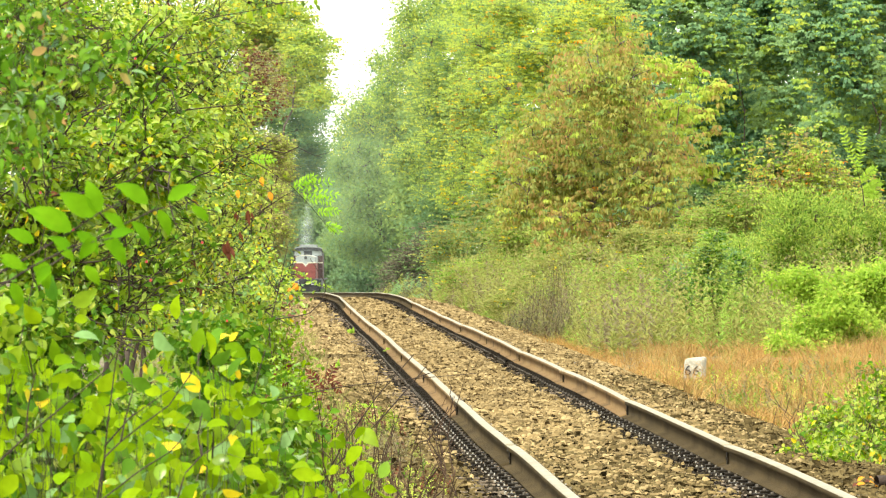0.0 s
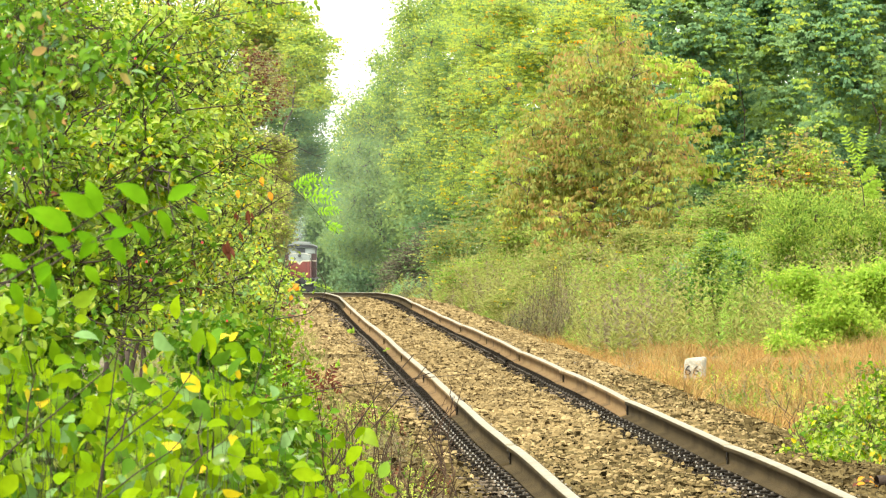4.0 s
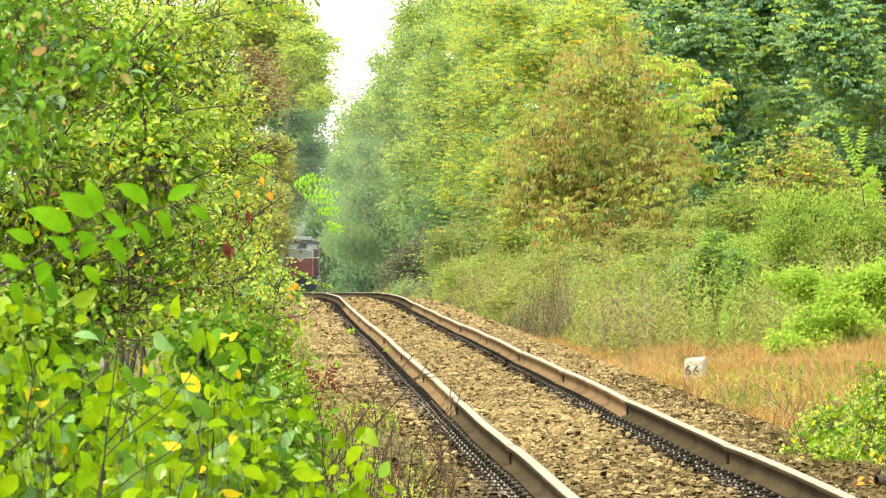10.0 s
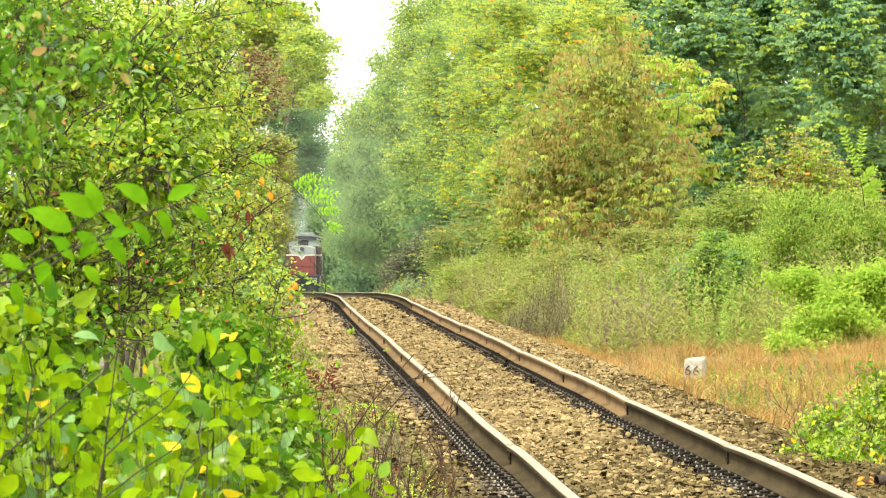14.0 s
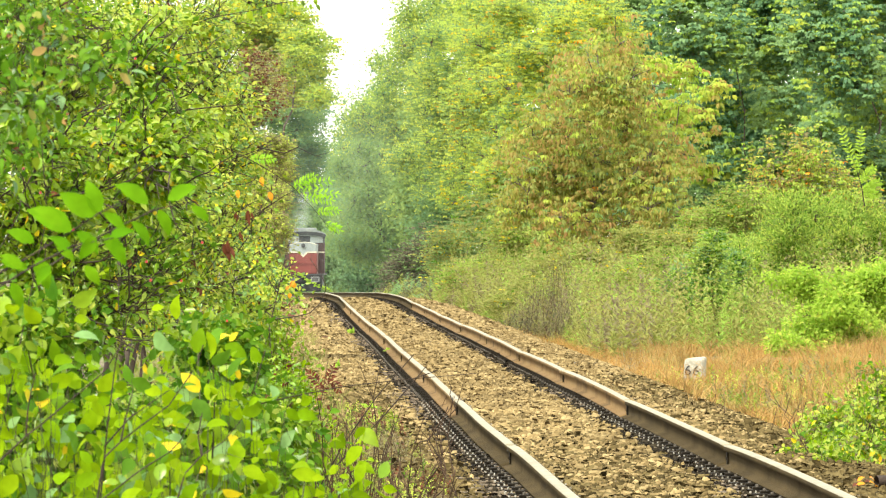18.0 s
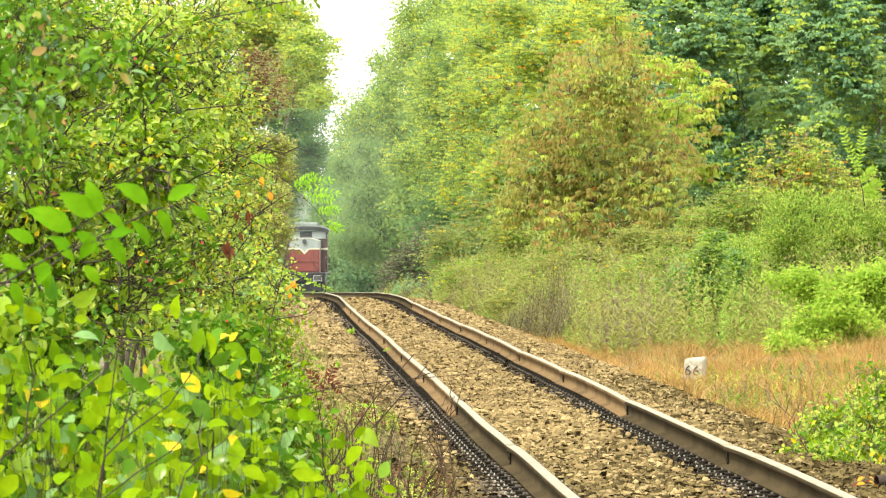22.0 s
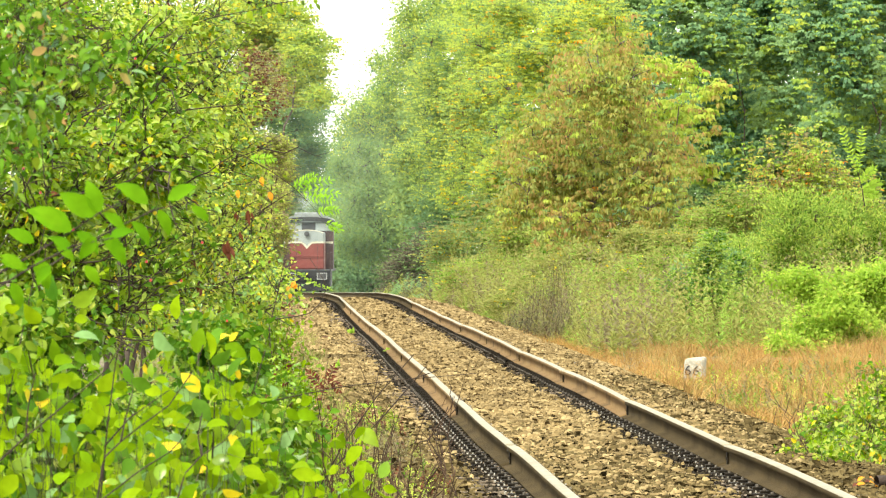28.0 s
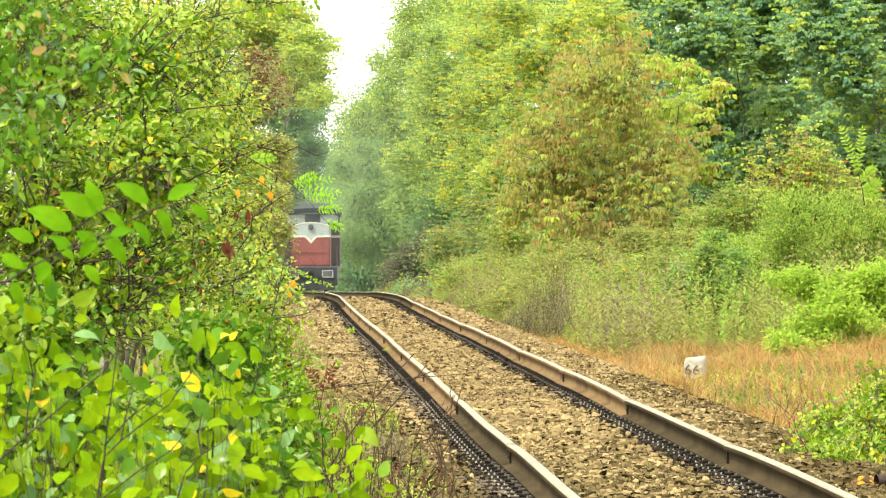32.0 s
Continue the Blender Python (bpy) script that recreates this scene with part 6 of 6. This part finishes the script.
    for x0, x1 in ((-1.36, -0.40), (0.40, 1.36)):
        win = part("cab_window", box_bm(bmesh.new(), x0, x1, 4.165, 4.2, 3.60, 4.10, 0.02), M["cream"], L, "pale window frame")
        part("pane", box_bm(bmesh.new(), x0 + 0.05, x1 - 0.05, 4.155, 4.165, 3.65, 4.05), M["glass"], win)
    for sx in (-1, 1):
        part("side_band", box_bm(bmesh.new(), sx * 1.0 if sx > 0 else -1.45, 1.45 if sx > 0 else -1.0, 4.18, 4.2, 2.86, 2.98), M["stripe"], L)
    bm = bmesh.new()
    n = 11
    ring = [(1.56 * math.sin(a), 4.12 + 0.48 * math.cos(a)) for a in [radians(-90 + 180 * i / (n - 1)) for i in range(n)]]
    a = [bm.verts.new((x, 3.95, z)) for x, z in ring]
    b = [bm.verts.new((x, 6.85, z)) for x, z in ring]
    bm.faces.new(a[::-1]), bm.faces.new(b)
    for i in range(n):
        j = (i + 1) % n
        bm.faces.new((a[i], a[j], b[j], b[i]))
    bmesh.ops.recalc_face_normals(bm, faces=bm.faces)
    part("cab_roof", bm, M["roof"], L, "arched grey cab roof")
    bm = bmesh.new()
    pr = [(1.58 * math.sin(a), 4.14 + 0.30 * math.cos(a)) for a in [radians(-90 + 180 * i / 10) for i in range(11)]]
    for i in range(10):
        (x0, z0), (x1, z1) = pr[i], pr[i + 1]
        vs = [bm.verts.new(c) for c in ((x0, 3.9, z0), (x1, 3.9, z1), (x1 * 0.92, 3.9, z1 - 0.24), (x0 * 0.92, 3.9, z0 - 0.24))]
        bm.faces.new(vs)
    bmesh.ops.remove_doubles(bm, verts=bm.verts, dist=1e-4)
    ext = bmesh.ops.extrude_face_region(bm, geom=bm.faces[:])
    bmesh.ops.translate(bm, verts=[q for q in ext["geom"] if isinstance(q, bmesh.types.BMVert)], vec=(0, 0.1, 0))
    bmesh.ops.recalc_face_normals(bm, faces=bm.faces)
    part("eave", bm, M["soot"], L, "dark eave of the cab roof")
    part("roof_hatch", box_bm(bmesh.new(), -0.85, 0.85, 4.3, 5.8, 4.48, 4.70, 0.08), M["roof"], L, "pale roof hatch housing")
    # frame, walkway, buffer beam
    part("walkway", box_bm(bmesh.new(), -1.42, 1.42, -0.35, 13.6, 1.22, 1.35, 0.02), M["black"], L)
    part("buffer_beam", box_bm(bmesh.new(), -1.38, 1.38, -0.5, -0.3, 0.72, 1.3, 0.03), M["soot"], L, "grimy dark buffer beam")
    for sx in (-0.9, 0.9):
        buf = part("buffer", cyl_bm(bmesh.new(), (sx, -0.75, 0.96), (0, 1, 0), 0.12, 0.5, 14), M["black"], L)
        part("buffer_head", box_bm(bmesh.new(), sx - 0.29, sx + 0.29, -1.04, -0.98, 0.77, 1.15, 0.012), M["black"], buf)
        for q in ((sx - 0.29, sx + 0.29, 1.115, 1.15), (sx - 0.29, sx + 0.29, 0.77, 0.805), (sx - 0.29, sx - 0.255, 0.805, 1.115), (sx + 0.255, sx + 0.29, 0.805, 1.115)):
            part("rim", box_bm(bmesh.new(), q[0], q[1], -1.052, -1.04, q[2], q[3]), M["white"], buf, "white painted rim")
    part("coupling", box_bm(bmesh.new(), -0.1, 0.1, -0.85, -0.5, 0.9, 1.1, 0.03), M["iron"], L)
    part("snow_guard", box_bm(bmesh.new(), -1.3, 1.3, -0.42, -0.36, 0.10, 0.72, 0.02), M["soot"], L)
    # railings at the corners
    for sx in (-1.36, 1.36):
        for y in (-0.3, 0.9, 2.1, 3.3):
            part("rail_post", cyl_bm(bmesh.new(), (sx, y, 1.85), (0, 0, 1), 0.02, 1.0, 6), M["dark_red"], L)
        part("handrail", cyl_bm(bmesh.new(), (sx, 1.8, 2.35), (0, 1, 0), 0.022, 4.2, 6), M["dark_red"], L)
    part("fuel_tank", box_bm(bmesh.new(), -1.3, 1.3, 4.6, 8.8, 0.3, 1.22, 0.08), M["black"], L)
    # bogies
    for y0 in (1.0, 9.2):
        bog = part("bogie", box_bm(bmesh.new(), -1.15, 1.15, y0, y0 + 3.2, 0.55, 1.2, 0.04), M["black"], L)
        for yy in (y0 + 0.4, y0 + 2.8):
            for sx in (-0.75, 0.75):
                part("wheel", cyl_bm(bmesh.new(), (sx, yy, 0.5), (1, 0, 0), 0.5, 0.13, 20), M["iron"], bog)
    return L


LOCO = locomotive()


# ---------------------------------------------------------------- exhaust and the mist round the bend
def vapour(name, colour, dense, size):
    """Thin vapour: dense in its heart, fading outwards, uneven."""
    m, n, l, b = nodes_of(name)
    b.inputs["Base Color"].default_value = (*colour, 1)
    b.inputs["Roughness"].default_value, b.inputs["Specular IOR Level"].default_value = 1.0, 0.0
    tc, flat = n.new("ShaderNodeTexCoord"), n.new("ShaderNodeMapping")
    flat.inputs["Scale"].default_value = (1 / size[0], 0.0, 1 / size[1])
    ball, puffy, thin, mul = n.new("ShaderNodeTexGradient"), n.new("ShaderNodeTexNoise"), n.new("ShaderNodeMapRange"), n.new("ShaderNodeMath")
    ball.gradient_type, mul.operation = "QUADRATIC_SPHERE", "MULTIPLY"
    puffy.inputs["Scale"].default_value, puffy.inputs["Detail"].default_value = 1.8 / size[0], 3
    thin.inputs["From Min"].default_value, thin.inputs["From Max"].default_value = 0.3, 0.7
    thin.inputs["To Min"].default_value, thin.inputs["To Max"].default_value = 0.55 * dense, 1.2 * dense
    clear, ms = n.new("ShaderNodeBsdfTransparent"), n.new("ShaderNodeMixShader")
    l.new(tc.outputs["Object"], flat.inputs["Vector"]), l.new(flat.outputs[0], ball.inputs["Vector"]), l.new(tc.outputs["Object"], puffy.inputs["Vector"])
    l.new(puffy.outputs[0], thin.inputs[0]), l.new(thin.outputs[0], mul.inputs[0]), l.new(ball.outputs[1], mul.inputs[1]), l.new(mul.outputs[0], ms.inputs[0])
    l.new(clear.outputs[0], ms.inputs[1]), l.new(b.outputs[0], ms.inputs[2]), l.new(ms.outputs[0], n["Material Output"].inputs[0])
    return m


def puff_mesh(i, rx, ry, rz, half=False):
    bm = bmesh.new()
    bmesh.ops.create_icosphere(bm, subdivisions=3, radius=1.0)
    for v in bm.verts:
        k = 1 + 0.12 * noise.noise(v.co * 1.6 + Vector((i * 3.1, 0, 0)))
        v.co = Vector((v.co.x * rx * k, v.co.y * ry * k, v.co.z * rz * k))
    if half:
        bmesh.ops.delete(bm, geom=[v for v in bm.verts if v.co.y > 0.1], context="VERTS")
    for fc in bm.faces:
        fc.smooth = True
    return bm


def exhaust():
    m = vapour("thin_smoke", (0.66, 0.72, 0.74), 0.2, (1.15, 1.5))
    ob = thing("exhaust_smoke", "thin pale grey exhaust rising above the cab roof", "smoke")
    rng = np.random.default_rng(64)
    for i in range(3):
        puff = part("puff", puff_mesh(i, 1.1 + 0.15 * i, 0.9, 1.5), m, ob)
        puff.location = (-0.1 + rng.normal(0, 0.25), 3.6 + i * 0.5, 5.2 + i * 1.5)
    return ob


def mist():
    for i, (x, y, z, rx, rz, dense) in enumerate((
            (-2.84, 226.0, 3.89, 6.51, 8.29, 0.055), (-4.89, 322.0, 2.10, 6.47, 8.44, 0.06))):
        ob = part("mist", puff_mesh(20 + i, rx, 6.0, rz, True), vapour("thin_mist", (0.62, 0.72, 0.76), dense, (rx, rz)))
        ob.location = (x, y, z)
        tagged(ob, "thin bluish mist hanging over the bend of the line", "mist", kind="stuff")


mist()
SMOKE = exhaust()


# ---------------------------------------------------------------- what moves
def sway(ob, rows, lever):
    """Swings a keyed part about its foot, in degrees across the view."""
    x, y, z = ob.location
    walk(ob, [(t, pose(x, y, z, 0, v * lever, 0)) for t, v in rows])


def motions():
    rows = []
    for t in range(0, 33, 2):
        d = 341.5 + 9.2 * (32 - t)
        back = float(track_x(d + 10) - track_x(d - 2)) / 12
        rows.append((t, pose(float(track_x(d)), d, float(track_z(d)), 0, 0, -math.degrees(math.atan(back)) - 1.6)))
    walk(LOCO, rows)
    walk(SMOKE, rows)
    sway(SUMAC, ((0, 0), (0.5, -3), (1, 0), (1.5, 3), (2, -1), (3, 2), (3.5, 2), (5.5, 2), (6.5, 5), (7, 0), (8, 0), (9.5, -1), (10.5, 3), (11, 7), (11.5, 0), (12, 3), (13, -1), (13.5, 2), (14.5, -1), (16.5, -1),
                 (17.5, -3), (18.5, 0), (19, 2), (20, -1), (20.5, -6), (21, -4), (21.5, 0), (22.5, 0), (23, 3), (24, 5), (24.5, 0), (25, 3), (25.5, 0), (28, -1), (29, 2), (29.5, 5), (30.5, 3), (31, 5), (32, -1)), 0.44)
    sway(TOP_TWIG, ((0, 0), (0.5, -4), (1, 2), (1.5, -9), (2, -1), (2.5, -9), (3, -1), (3.5, 0), (5.5, 6), (6.5, 11), (7, 17), (7.5, 18), (8, 0), (8.5, -7), (9, 0), (9.5, -9), (11, 2), (13, 0), (15, 6), (17, -3), (19, 1), (21, -5),
                    (23, 0), (25, 5), (28, -2), (30, 4), (32, 1)), 0.31)
    sway(FERN, ((0, 0), (0.5, 1), (2, -1), (6, -1.5), (10, -1), (14, -1.5), (18, -1), (22, -2.5), (25.5, -3), (28, -2), (32, -3)), 0.3)
    sway(ORANGE, ((0, 0), (3, 0.5), (6.5, 3), (8, 0), (12, -1), (16, -3), (20, -8), (22, -5), (25, -3), (28, -4), (32, -6)), 1.2)
    sway(PALE_TWIG, ((0, 0), (4, 2), (8, -1), (12, -2), (16, 2), (20, 4), (24, 0), (28, 2), (30, -1), (32, -3)), 0.5)


motions()
